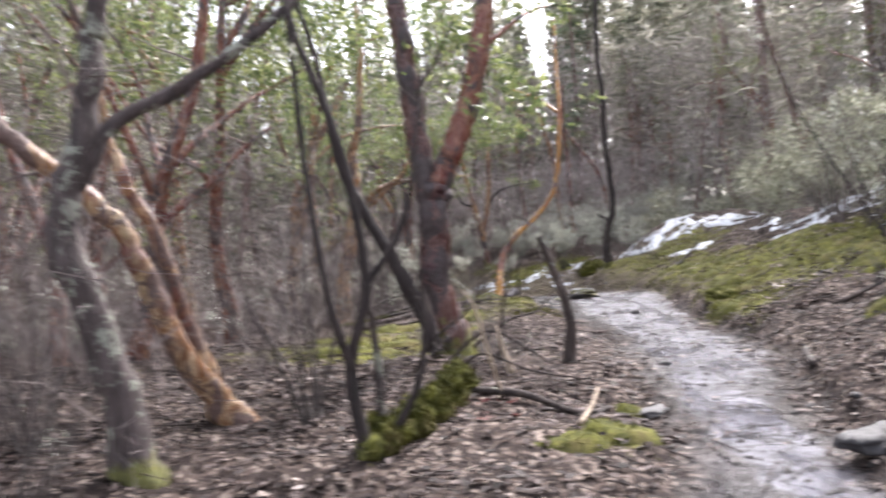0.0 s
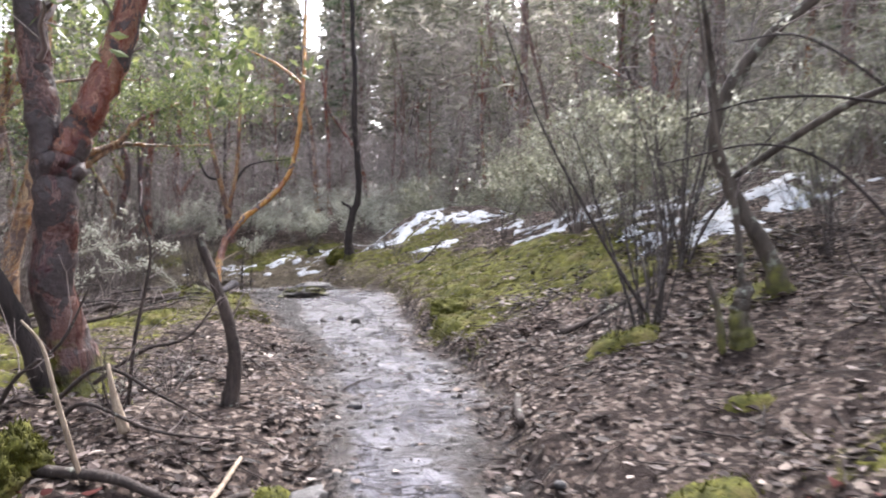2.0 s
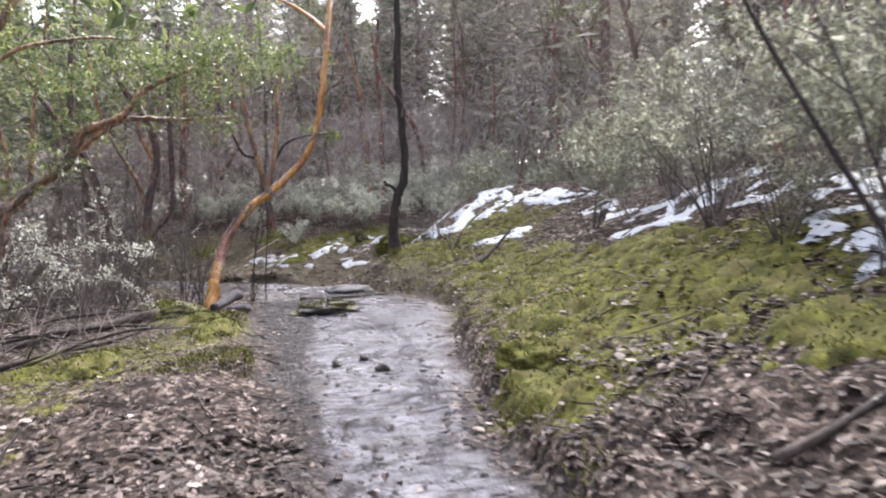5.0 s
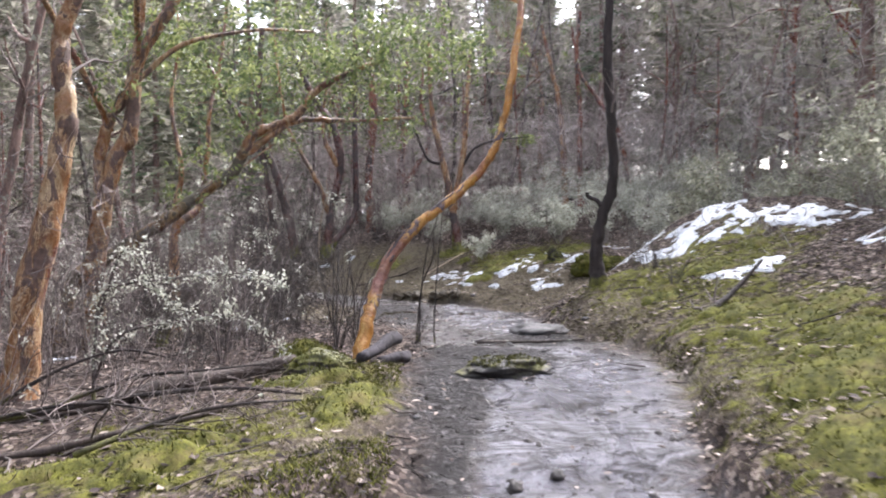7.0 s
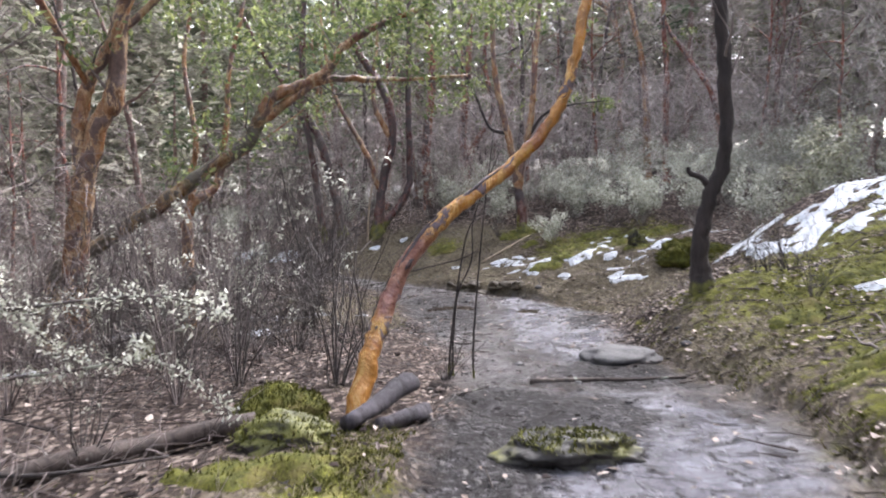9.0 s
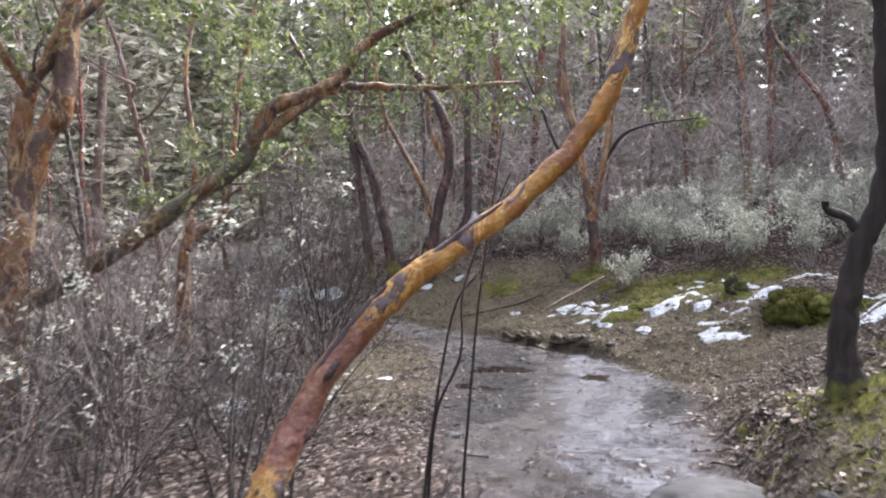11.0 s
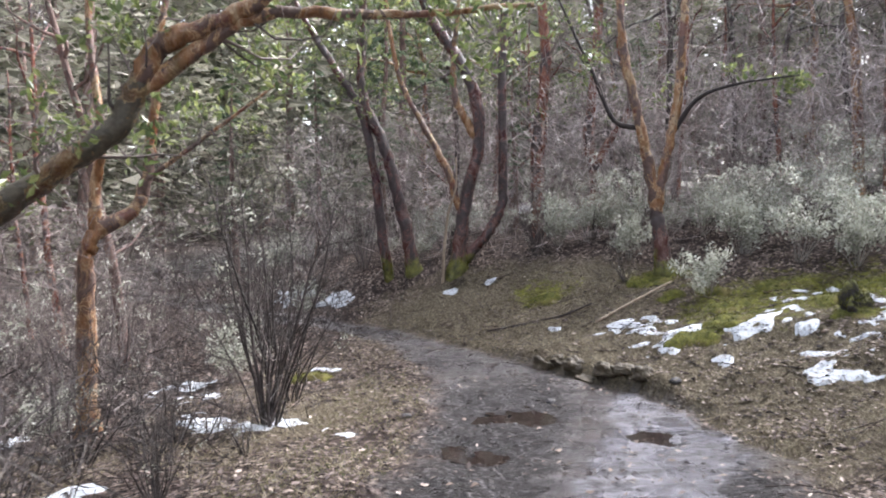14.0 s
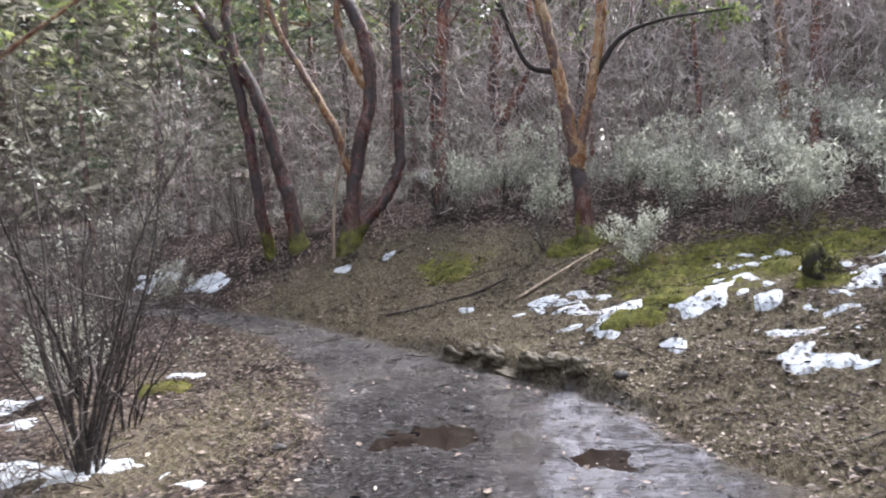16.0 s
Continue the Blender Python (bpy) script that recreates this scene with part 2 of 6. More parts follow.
M_GROUND = ground_material()
M_MOSS = plain_moss()
M_SNOW = snow_material()
M_SCABBED = madrone_bark("scabbed_orange_bark", (0.40, 0.17, 0.03), (0.56, 0.35, 0.12), (0.075, 0.055, 0.062), 0.565, band=(0.72, 1.2))
M_SCAR = rough_bark("dark_bark_scar", (0.10, 0.08, 0.085), (0.03, 0.023, 0.025))
M_RED = madrone_bark("red_madrone_bark", (0.19, 0.058, 0.038), (0.28, 0.15, 0.095), (0.042, 0.031, 0.031), 0.51)
M_PLUM = madrone_bark("plum_madrone_bark", (0.095, 0.038, 0.034), (0.15, 0.082, 0.07), (0.034, 0.025, 0.026), 0.485, 0.5)
M_TAN = madrone_bark("tan_madrone_bark", (0.27, 0.13, 0.06), (0.42, 0.31, 0.19), (0.075, 0.047, 0.040), 0.515)
M_DARKBARK = rough_bark("dark_wet_bark", (0.042, 0.031, 0.030), (0.012, 0.009, 0.009), 0.16)
M_GREYBARK = rough_bark("grey_bark", (0.10, 0.078, 0.076), (0.028, 0.021, 0.021), 0.25, 0.42)
M_MOSSBARK = rough_bark("mossy_bark", (0.11, 0.09, 0.075), (0.035, 0.028, 0.024), 0.38, 0.35)
M_FIRBARK = rough_bark("fir_bark", (0.22, 0.14, 0.12), (0.075, 0.05, 0.045), 0.1, 0.3)
M_DEADWOOD = rough_bark("dead_wood", (0.075, 0.056, 0.050), (0.018, 0.013, 0.012), 0.0, 0.1)
M_WETLOG = rough_bark("weathered_log", (0.058, 0.050, 0.062), (0.016, 0.013, 0.016))
M_BROWN = madrone_bark("brown_madrone_bark", (0.16, 0.088, 0.038), (0.27, 0.20, 0.10), (0.05, 0.042, 0.03), 0.5)
M_PALEWOOD = rough_bark("pale_bare_wood", (0.42, 0.34, 0.26), (0.20, 0.14, 0.10))
M_TWIG = twig_material("bare_twigs", (0.055, 0.042, 0.041), (0.27, 0.22, 0.212))
M_TWIGDARK = twig_material("dark_twigs", (0.022, 0.017, 0.017), (0.085, 0.068, 0.066))
# Dead twigs of the far woods, lightened to paint in haze and skylight.
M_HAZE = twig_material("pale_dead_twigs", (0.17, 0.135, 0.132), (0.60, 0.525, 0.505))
M_TWIGGREY = twig_material("grey_twigs", (0.17, 0.16, 0.145), (0.32, 0.30, 0.275))
M_LEAF = leaf_material("madrone_leaves", (0.06, 0.085, 0.035), (0.165, 0.21, 0.075), (0.36, 0.39, 0.16), 0.35, 0.45)
M_NEEDLE = leaf_material("fir_needles", (0.075, 0.11, 0.068), (0.19, 0.24, 0.155), (0.38, 0.42, 0.29), 0.6, 0.5)
# Far foliage: distance haze is painted in as a pale grey-beige leaf colour.
M_HAZYLEAF = leaf_material("woodland_foliage", (0.14, 0.15, 0.10), (0.36, 0.355, 0.275), (0.74, 0.70, 0.61), 0.8, 0.5, 0.55, 0.25)
M_LICHEN = leaf_material("lichen_tufts", (0.30, 0.31, 0.245), (0.64, 0.655, 0.56), (0.93, 0.94, 0.87), 0.9, 0.55, 0.35, 2.3)
M_OLIVE = leaf_material("grey_green_tufts", (0.16, 0.165, 0.11), (0.41, 0.415, 0.305), (0.74, 0.735, 0.61), 0.9, 0.55, 0.4, 2.4)
M_LITTER = leaf_material("fallen_leaves", (0.015, 0.0105, 0.010), (0.058, 0.040, 0.037), (0.25, 0.20, 0.185), 0.6, 0.1, 0.6, 3.0)
M_PALELITTER = leaf_material("pale_fallen_leaves", (0.16, 0.12, 0.10), (0.32, 0.26, 0.225), (0.58, 0.50, 0.45), 0.7, 0.1)
M_REDLEAF = leaf_material("red_fallen_leaves", (0.07, 0.018, 0.018), (0.11, 0.035, 0.03), (0.18, 0.08, 0.07), 0.7, 0.15)
M_STRAW = leaf_material("dry_grass", (0.085, 0.070, 0.045), (0.185, 0.158, 0.108), (0.36, 0.315, 0.23), 0.8, 0.2)
M_WATER = water_material()
M_CLOD = stone("wet_mud", (0.05, 0.042, 0.04), (0.016, 0.013, 0.013))
M_SOD = stone("mossy_sod", (0.05, 0.042, 0.038), (0.016, 0.013, 0.012), 0.62)
M_GREENGRASS = leaf_material("green_grass", (0.06, 0.08, 0.025), (0.13, 0.14, 0.05), (0.24, 0.22, 0.10), 0.8, 0.2)
M_ROCK = stone("grey_stone", (0.10, 0.094, 0.096), (0.035, 0.031, 0.032))
M_DARKROCK = stone("wet_dark_stone", (0.06, 0.056, 0.06), (0.02, 0.018, 0.02))
M_SODSTONE = stone("dark_earth_and_stone", (0.042, 0.036, 0.033), (0.012, 0.010, 0.010), 0.12)
M_TURF = stone("dry_turf", (0.095, 0.074, 0.046), (0.02, 0.015, 0.011))

# ---- terrain, as one smooth function of the plan ----
EDGE_Y = [-12, -4, 0, 2, 4.6, 6.4, 8, 9.4, 11, 12.5, 15, 16.5, 19, 21, 22.3, 23.5, 24.6, 26, 27.2, 29]
EDGE_L = [-3.0, -1.6, -0.5, 0.6, 1.3, 1.55, 1.7, 1.75, 1.5, 1.45, 1.4, 1.2, 0.3, 0.0, -0.4, -0.8, -1.5, -2.8, -6.0, -14]
EDGE_R = [-1.6, -0.3, 0.7, 1.5, 2.3, 2.7, 2.95, 3.0, 3.25, 3.5, 3.65, 2.9, 2.95, 3.05, 2.6, 1.75, 0.3, -1.2, -3.5, -9]
PROFILE_Y = [-30, -5, 0, 3, 6, 9, 12, 14, 16, 18, 21, 23.5, 26.5, 30, 40, 80]
PROFILE_Z = [-1.6, -0.35, -0.05, 0.15, 0.33, 0.36, 0.42, 0.45, 0.35, 0.2, -0.2, -0.3, -0.33, -0.2, 0.1, 1.0]

PUDDLES = [(0.57, 22.3, 0.48, 0.06), (0.5, 20.9, 0.40, 0.05), (1.8, 22.0, 0.26, 0.045)]


def lattice(ix, iy, seed):
    h = (ix * 374761393 + iy * 668265263 + seed * 974634777) & 0x7FFFFFFF
    h = ((h ^ (h >> 13)) * 1274126177) & 0x7FFFFFFF
    return ((h ^ (h >> 16)) & 0xFFFF) / 65535.0


def vnoise(x, y, size, seed):
    """Smooth value noise between -1 and 1 with bumps of that size."""
    x, y = np.asarray(x, float) / size, np.asarray(y, float) / size
    ix, iy = np.floor(x).astype(np.int64), np.floor(y).astype(np.int64)
    u, v = x - ix, y - iy
    u, v = u * u * (3 - 2 * u), v * v * (3 - 2 * v)
    a, b = lattice(ix, iy, seed), lattice(ix + 1, iy, seed)
    c, d = lattice(ix, iy + 1, seed), lattice(ix + 1, iy + 1, seed)
    return 2 * ((a * (1 - u) + b * u) * (1 - v) + (c * (1 - u) + d * u) * v) - 1


def ease(v, a, b):
    s = np.clip((v - a) / (b - a), 0, 1)
    return s * s * (3 - 2 * s)


def smooth_table(y, ys, vs):
    return sum(np.interp(y + o, ys, vs) for o in (-0.6, -0.3, 0, 0.3, 0.6)) / 5


def sides(x, y):
    """Distance beyond the trail's left and right edge (negative on the trail)."""
    wob = 0.10 * vnoise(x, y, 0.55, 3) + 0.06 * vnoise(x, y, 0.22, 4)
    return smooth_table(y, EDGE_Y, EDGE_L) - x + wob, x - smooth_table(y, EDGE_Y, EDGE_R) + wob


def on_trail(x, y):
    dl, dr = sides(x, y)
    return ease(-np.maximum(dl, dr) + 0.12 * vnoise(x, y, 0.16, 5), -0.12, 0.30)


def ground(x, y):
    x, y = np.asarray(x, float), np.asarray(y, float)
    dl, dr = sides(x, y)
    trail = ease(-np.maximum(dl, dr), -0.10, 0.12)
    r, l = np.maximum(dr, 0), np.maximum(dl, 0)
    z = smooth_table(y, PROFILE_Y, PROFILE_Z)
    steep = np.interp(y, [0, 4, 12, 15, 17, 20, 23, 27, 32], [0.2, 0.34, 0.40, 0.34, 0.33, 0.28, 0.24, 0.19, 0.19])
    z = z + steep * np.minimum(r, 4.2) + 0.10 * np.clip(r - 4.2, 0, 30)
    z = z + 1.1 * np.exp(-((x - 6.0) ** 2 / 4.0 + (y - 20.2) ** 2 / 3.2))
    z = z + 0.30 * np.exp(-((x - 3.75) ** 2 / 0.9 + (y - 17.1) ** 2 / 0.9)) * ease(r, 0, 0.5)
    z = z + 0.11 * (0.5 + 0.5 * vnoise(x, y, 0.35, 9)) * ease(r, 0.0, 0.05) * ease(y, 23.0, 23.5) * (1 - ease(y, 24.6, 25.4))
    z = z + 0.07 * ease(r, 0, 0.10) * ease(y, 22.6, 23.2) * (1 - ease(y, 25.0, 26.0))
    z = z + 0.065 * ease(r, 0, 0.16) * (1 - 0.75 * ease(y, 18, 20)) + 0.05 * ease(l, 0, 0.3)
    fall = np.interp(y, [0, 8, 13, 17, 26, 34], [0.05, 0.03, -0.08, -0.11, -0.08, 0.02])
    z = z + fall * np.minimum(l, 5) - 0.02 * np.clip(l - 5, 0, 20)
    z = z + 0.06 * ease(r, 0.02, 0.12) * ease(y, 8, 9) * (1 - ease(y, 13, 15))
    for px, py, pr, deep in PUDDLES:
        z = z - deep * np.exp(-((x - px) ** 2 / (pr * pr) + (y - py) ** 2 / (pr * pr)))
    off = 1 - trail
    z = z + off * (0.07 * vnoise(x, y, 1.3, 5) + 0.035 * vnoise(x, y, 0.45, 6) + 0.015 * vnoise(x, y, 0.16, 7))
    z = z + trail * (0.03 * vnoise(x, y, 0.7, 8) + 0.020 * vnoise(x + 0.6 * y, y, 0.26, 9) + 0.012 * vnoise(x, y, 0.12, 10))
    return z


# ---- geometry helpers ----
class Geo:
    """Collects vertices and faces; becomes one mesh."""

    def __init__(self):
        self.verts, self.faces, self.count = [], [], 0

    def add(self, verts, faces):
        verts = np.asarray(verts, float)
        self.verts.append(verts)
        self.faces.extend([tuple(i + self.count for i in f) for f in faces])
        self.count += len(verts)

    def mesh(self, name, material, origin=(0, 0, 0), smooth=True):
        me = bpy.data.meshes.new(name)
        v = (np.concatenate(self.verts) if self.verts else np.zeros((0, 3))) - np.asarray(origin, float)
        me.from_pydata(v.tolist(), [], self.faces)
        me.materials.append(material)
        me.polygons.foreach_set("use_smooth", [smooth] * len(me.polygons))
        me.update()
        return me


def part(name, geo, material, parent, label="", smooth=True):
    ob = new(name, geo.mesh(name, material, (0, 0, 0), smooth))
    ob.parent = parent
    return tagged(ob, label) if label else ob


def thing(name, geo, material, at, label, category, group="", kind="", smooth=True):
    """One mesh that stands alone; geo holds world coordinates, at becomes its origin."""
    ob = new(name, geo.mesh(name, material, at, smooth))
    ob.location = at
    return tagged(ob, label, category, group, kind)


def base_of(name, at, label, category, group=""):
    ob = new(name)
    ob.empty_display_size = 0.1
    ob.location = at
    return tagged(ob, label, category, group)


def spline(points, n):
    """A Catmull-Rom curve through the points."""
    p = np.asarray(points, float)
    p = np.vstack([2 * p[0] - p[1], p, 2 * p[-1] - p[-2]])
    out = []
    for u in np.linspace(0, len(p) - 3 - 1e-6, n):
        i = int(u)
        t = u - i
        a, b, c, d = p[i:i + 4]
        out.append(0.5 * (2 * b + (c - a) * t + (2 * a - 5 * b + 4 * c - d) * t * t + (3 * b - a - 3 * c + d) * t ** 3))
    return np.array(out)


def tube(geo, path, radii, sides=6, lumps=0.0, seed=0, cap=False):
    """A round, slightly lumpy skin along a path."""
    path, n = np.asarray(path, float), len(path)
    tang = np.gradient(path, axis=0)
    tang /= np.linalg.norm(tang, axis=1)[:, None] + 1e-9
    ref = np.array((0.3, 1.0, 0.1)) if abs(tang[:, 1]).mean() < 0.75 else np.array((1.0, 0.2, 0.1))
    a = np.cross(tang, ref)
    a /= np.linalg.norm(a, axis=1)[:, None] + 1e-9
    b = np.cross(tang, a)
    ang = np.linspace(0, 2 * math.pi, sides, endpoint=False)
    r = np.broadcast_to(np.asarray(radii, float), (n,))[:, None] * np.ones((1, sides))
    if lumps:
        rng = np.random.default_rng(seed)
        soft = rng.normal(0, lumps, (n, sides))
        soft = (soft + np.roll(soft, 1, 1) + np.roll(soft, -1, 1)) / 2
        soft[1:-1] = (soft[:-2] + soft[1:-1] + soft[2:]) / 2
        r = r * (1 + soft)
    v = path[:, None, :] + r[:, :, None] * (np.cos(ang)[None, :, None] * a[:, None, :] + np.sin(ang)[None, :, None] * b[:, None, :])
    faces = []
    for i in range(n - 1):
        for j in range(sides):
            k = (j + 1) % sides
            faces.append((i * sides + j, i * sides + k, (i + 1) * sides + k, (i + 1) * sides + j))
    v = v.reshape(-1, 3)
    if cap:
        faces.append(tuple(range(sides - 1, -1, -1)))
        faces.append(tuple((n - 1) * sides + j for j in range(sides)))
    geo.add(v, faces)


def unit(v):
    v = np.asarray(v, float)
    return v / (np.linalg.norm(v) + 1e-9)


def shoot(rng, start, way, length, bend, rise, n=6):
    """A wandering path of a branch: bend is how crooked, rise how much it turns upward."""
    pts, p, d = [np.array(start, float)], np.array(start, float), unit(way)
    for _ in range(n - 1):
        d = unit(d + rng.normal(0, bend, 3) + np.array((0, 0, rise)))
        p = p + d * length / (n - 1)
        pts.append(p)
    return np.array(pts)


def leaf_quads(geo, centre, rng, count, spread, size, up=0.3, slim=0.45):
    """A loose tuft of folded leaves, two faces each."""
    for _ in range(count):
        c = centre + rng.normal(0, spread, 3)
        d = unit(rng.normal(0, 1, 3) + np.array((0, 0, up)))
        s = unit(np.cross(d, rng.normal(0, 1, 3)))
        n = np.cross(d, s)
        l = size * rng.uniform(0.6, 1.25)
        w = l * slim
        geo.add([c, c + d * l * 0.5 + s * w * 0.5 + n * w * 0.2, c + d * l, c + d * l * 0.5 - s * w * 0.5 + n * w * 0.2], [(0, 1, 2), (0, 2, 3)])


def tuft(geo, centre, rng, count, size):
    """Crossing scraps of lichen or moss: single small faces."""
    for _ in range(count):
        c = centre + rng.normal(0, size * 0.8, 3)
        d = unit(rng.normal(0, 1, 3) + np.array((0, 0, -0.3))) * size * rng.uniform(0.5, 1.3)
        w = unit(np.cross(d, rng.normal(0, 1, 3))) * size * 0.24
        geo.add([c - w, c + w, c + d + w * 0.6], [(0, 1, 2)])


def spray(geo, path, rng, length, size, droop):
    """Needled twigs to both sides of a fir branch."""
    for i in range(1, len(path)):
        d = unit(path[i] - path[i - 1])
        s = unit(np.cross(d, (0, 0, 1)))
        for sign in (-1, 1):
            for _ in range(2):
                c = path[i - 1] + (path[i] - path[i - 1]) * rng.uniform()
                out = unit(s * sign + d * rng.uniform(0.3, 0.9) + np.array((0, 0, -droop)))
                l = length * rng.uniform(0.5, 1.1) * (1 - 0.5 * i / len(path))
                w = np.cross(out, rng.normal(0, 1, 3))
                w = unit(w) * size
                mid = c + out * l * 0.5
                geo.add([c, mid + w, c + out * l + np.array((0, 0, -0.12 * l)), mid - w], [(0, 1, 2, 3)])


def branch_out(wood, leaves, rng, path, radius, count, length, level, style, start=0.35):
    """Side branches along a path, twigs on those, and leaves at the tips."""
    n = len(path)
    for _ in range(count):
        u = rng.uniform(start, 1.0)
        i = min(int(u * (n - 1)), n - 2)
        p = path[i] + (path[i + 1] - path[i]) * rng.uniform()
        d = unit(path[i + 1] - path[i])
        side = unit(np.cross(d, rng.normal(0, 1, 3)))
        way = unit(d * style["along"] + side + np.array((0, 0, style["lift"])))
        l = length * rng.uniform(0.6, 1.2) * (1.15 - 0.5 * u)
        twig = shoot(rng, p, way, l, style["bend"], style["rise"], 5 if level else 3)
        r = radius * (1 - 0.6 * u) * 0.5
        tube(wood, twig, np.linspace(r, max(r * 0.25, 0.0012), len(twig)), 4 if level and r > 0.005 else 3)
        if level:
            branch_out(wood, leaves, rng, twig, r, style["twigs"], l * 0.5, level - 1, style, 0.25)
        elif leaves is not None and rng.uniform() < style["leafy"]:
            style["leaf"](leaves, twig, rng)


def madrone_leaf(leaves, twig, rng):
    leaf_quads(leaves, twig[-1], rng, 8, 0.06, 0.105, 0.35)
    leaf_quads(leaves, twig[-2], rng, 2, 0.06, 0.09, 0.35)


def lichen_leaf(leaves, twig, rng):
    """Silvery tufts thick round some twigs, bare gaps between."""
    if rng.uniform() < 0.42:
        for p in twig[1:]:
            tuft(leaves, p, rng, 9, 0.10)
    elif rng.uniform() < 0.5:
        tuft(leaves, twig[-1], rng, 6, 0.055)


def scrap_leaf(leaves, twig, rng):
    """A pale clot of lichen at a twig's end."""
    tuft(leaves, twig[-1], rng, 12, 0.05)
    tuft(leaves, twig[-2], rng, 5, 0.04)


MADRONE = dict(along=0.5, lift=0.35, bend=0.28, rise=0.10, twigs=4, leafy=1.0, leaf=madrone_leaf)
BARE = dict(along=0.9, lift=0.25, bend=0.22, rise=0.06, twigs=4, leafy=0.055, leaf=scrap_leaf)
NAKED = dict(BARE, leafy=0.0)
LICHENED = dict(along=0.9, lift=0.5, bend=0.24, rise=0.08, twigs=2, leafy=0.95, leaf=lichen_leaf)
OLDLIMB = dict(along=0.7, lift=0.15, bend=0.30, rise=0.03, twigs=4, leafy=0.25, leaf=lichen_leaf)


def hero_tree(name, label, at, trunks, bark, style, crown=None, seed=1, category="tree", flare=1.5, twig_mat=None, foliage="crown", foliage_mat=None, clumps=(), fur=0):
    """A tree standing at a known place. trunks: rows of (points from the foot up, radius at the foot, radius at the end, side branches, their length).
    The first is the trunk, the others limbs of it."""
    rng = np.random.default_rng(seed)
    at = np.array((at[0], at[1], float(ground(at[0], at[1]))))
    root = base_of(name, at, label, category)
    wood, leaves = Geo(), Geo()
    for k, (points, r0, r1, count, length, *own) in enumerate(trunks):
        p = spline(np.asarray(points, float) - at, max(16, 7 * len(points)))
        if k == 0:
            p[0, 2] = min(p[0, 2], -0.12)
        p[2:] = p[2:] + rng.normal(0, 0.09, (len(p) - 2, 3)) * min(r0, 0.09) * (1 if r0 > 0.05 else 0.4)
        r = np.linspace(r0, r1, len(p)) * (1 + rng.normal(0, 0.02, len(p)))
        if k:
            r[:3] *= (0.62, 0.8, 0.93)
        if k == 0 and flare > 1:
            r = r * (1 + (flare - 1) * np.exp(-np.maximum(p[:, 2], 0) / 0.16))
        g = Geo()
        tube(g, p, r, 16 if r0 > 0.05 else 8, 0.09, seed + k)
        part("trunk" if k == 0 else "limb", g, own[0] if own else bark, root)
        for q in p[5:] if fur else ():
            for _ in range(3):
                tuft(leaves, q + rng.normal(0, 0.02, 3), rng, fur, 0.032)
        if count:
            branch_out(wood, leaves, rng, p, (r0 + r1) * 0.35, count, length, 1, style, 0.45 if k == 0 else 0.3)
    for c, spread, n in clumps:
        for _ in range(n):
            tip = np.asarray(c, float) - at + rng.normal(0, spread, 3) * np.array((1, 1, 0.6))
            leaf_quads(leaves, tip, rng, 11, 0.07, 0.11, 0.35)
    if wood.count:
        tagged(part("twigs", wood, twig_mat or M_TWIG, root), kind="stuff")
    if leaves.count:
        tagged(part(foliage, leaves, foliage_mat or (M_LEAF if style is MADRONE else M_LICHEN), root, smooth=False), kind="stuff")
    return root


def shrub(name, label, seed, height, stems, lean, style, twig_mat, leaf_mat, foliage, thick=0.010, group="", category="shrub"):
    """A clump of stems from one foot at the origin."""
    rng = np.random.default_rng(seed)
    root = base_of(name, (0, 0, 0), label, category, group)
    wood, leaves = Geo(), Geo()
    for k in range(stems):
        a = rng.uniform(0, 2 * math.pi)
        out = np.array((math.cos(a), math.sin(a), 0))
        h = height * rng.uniform(0.55, 1.1)
        p = shoot(rng, out * rng.uniform(0, 0.10) + np.array((0, 0, -0.05)), out * lean * rng.uniform(0.2, 1.3) + np.array((0, 0, 1)), h, 0.10, 0.02, 9)
        r = thick * rng.uniform(0.6, 1.3)
        if k < 4:
            g = Geo()
            tube(g, p, np.linspace(r * 1.2, 0.002, 9), 4)
            part("stem", g, twig_mat, root)
        else:
            tube(wood, p, np.linspace(r, 0.002, 9), 4)
        branch_out(wood, leaves, rng, p, r, 8, h * 0.33, 1 if style is LICHENED else 0, style, 0.25)
    tagged(part("twigs", wood, twig_mat, root), kind="stuff")
    if leaves.count:
        tagged(part(foliage, leaves, leaf_mat, root, smooth=False), kind="stuff")
    return root


def fir(seed, height, first, reach, label):
    rng = np.random.default_rng(seed)
    root = base_of("fir_tree", (0, 0, 0), label, "tree", "forest trees")
    g, wood, needles = Geo(), Geo(), Geo()
    p = spline([(0, 0, -0.3), (rng.normal(0, .1), rng.normal(0, .1), height * 0.35), (rng.normal(0, .15), rng.normal(0, .15), height * 0.7), (0, 0, height)], 16)
    tube(g, p, np.linspace(0.15, 0.02, 16), 9, 0.06, seed)
    part("trunk", g, M_FIRBARK, root)
    for z in np.arange(1.4, height * 0.97, 0.28):
        u = z / height
        c = p[min(int(u * 15), 15)]
        a = rng.uniform(0, 2 * math.pi)
        l = reach * (1.05 - u) * rng.uniform(0.6, 1.2) * (1 if z > first else 0.5)
        q = shoot(rng, (c[0], c[1], z), (math.cos(a), math.sin(a), 0.1), l, 0.08, -0.04, 7)
        tube(wood, q, np.linspace(0.022 * (1.1 - u), 0.003, 7), 3)
        if z > first:
            spray(needles, q, rng, 0.6, 0.05, 0.35)
            spray(needles, q, rng, 0.45, 0.05, 0.1)
    tagged(part("branches", wood, M_TWIG, root), kind="stuff")
    tagged(part("crown", needles, M_NEEDLE, root, smooth=False), kind="stuff")
    return root


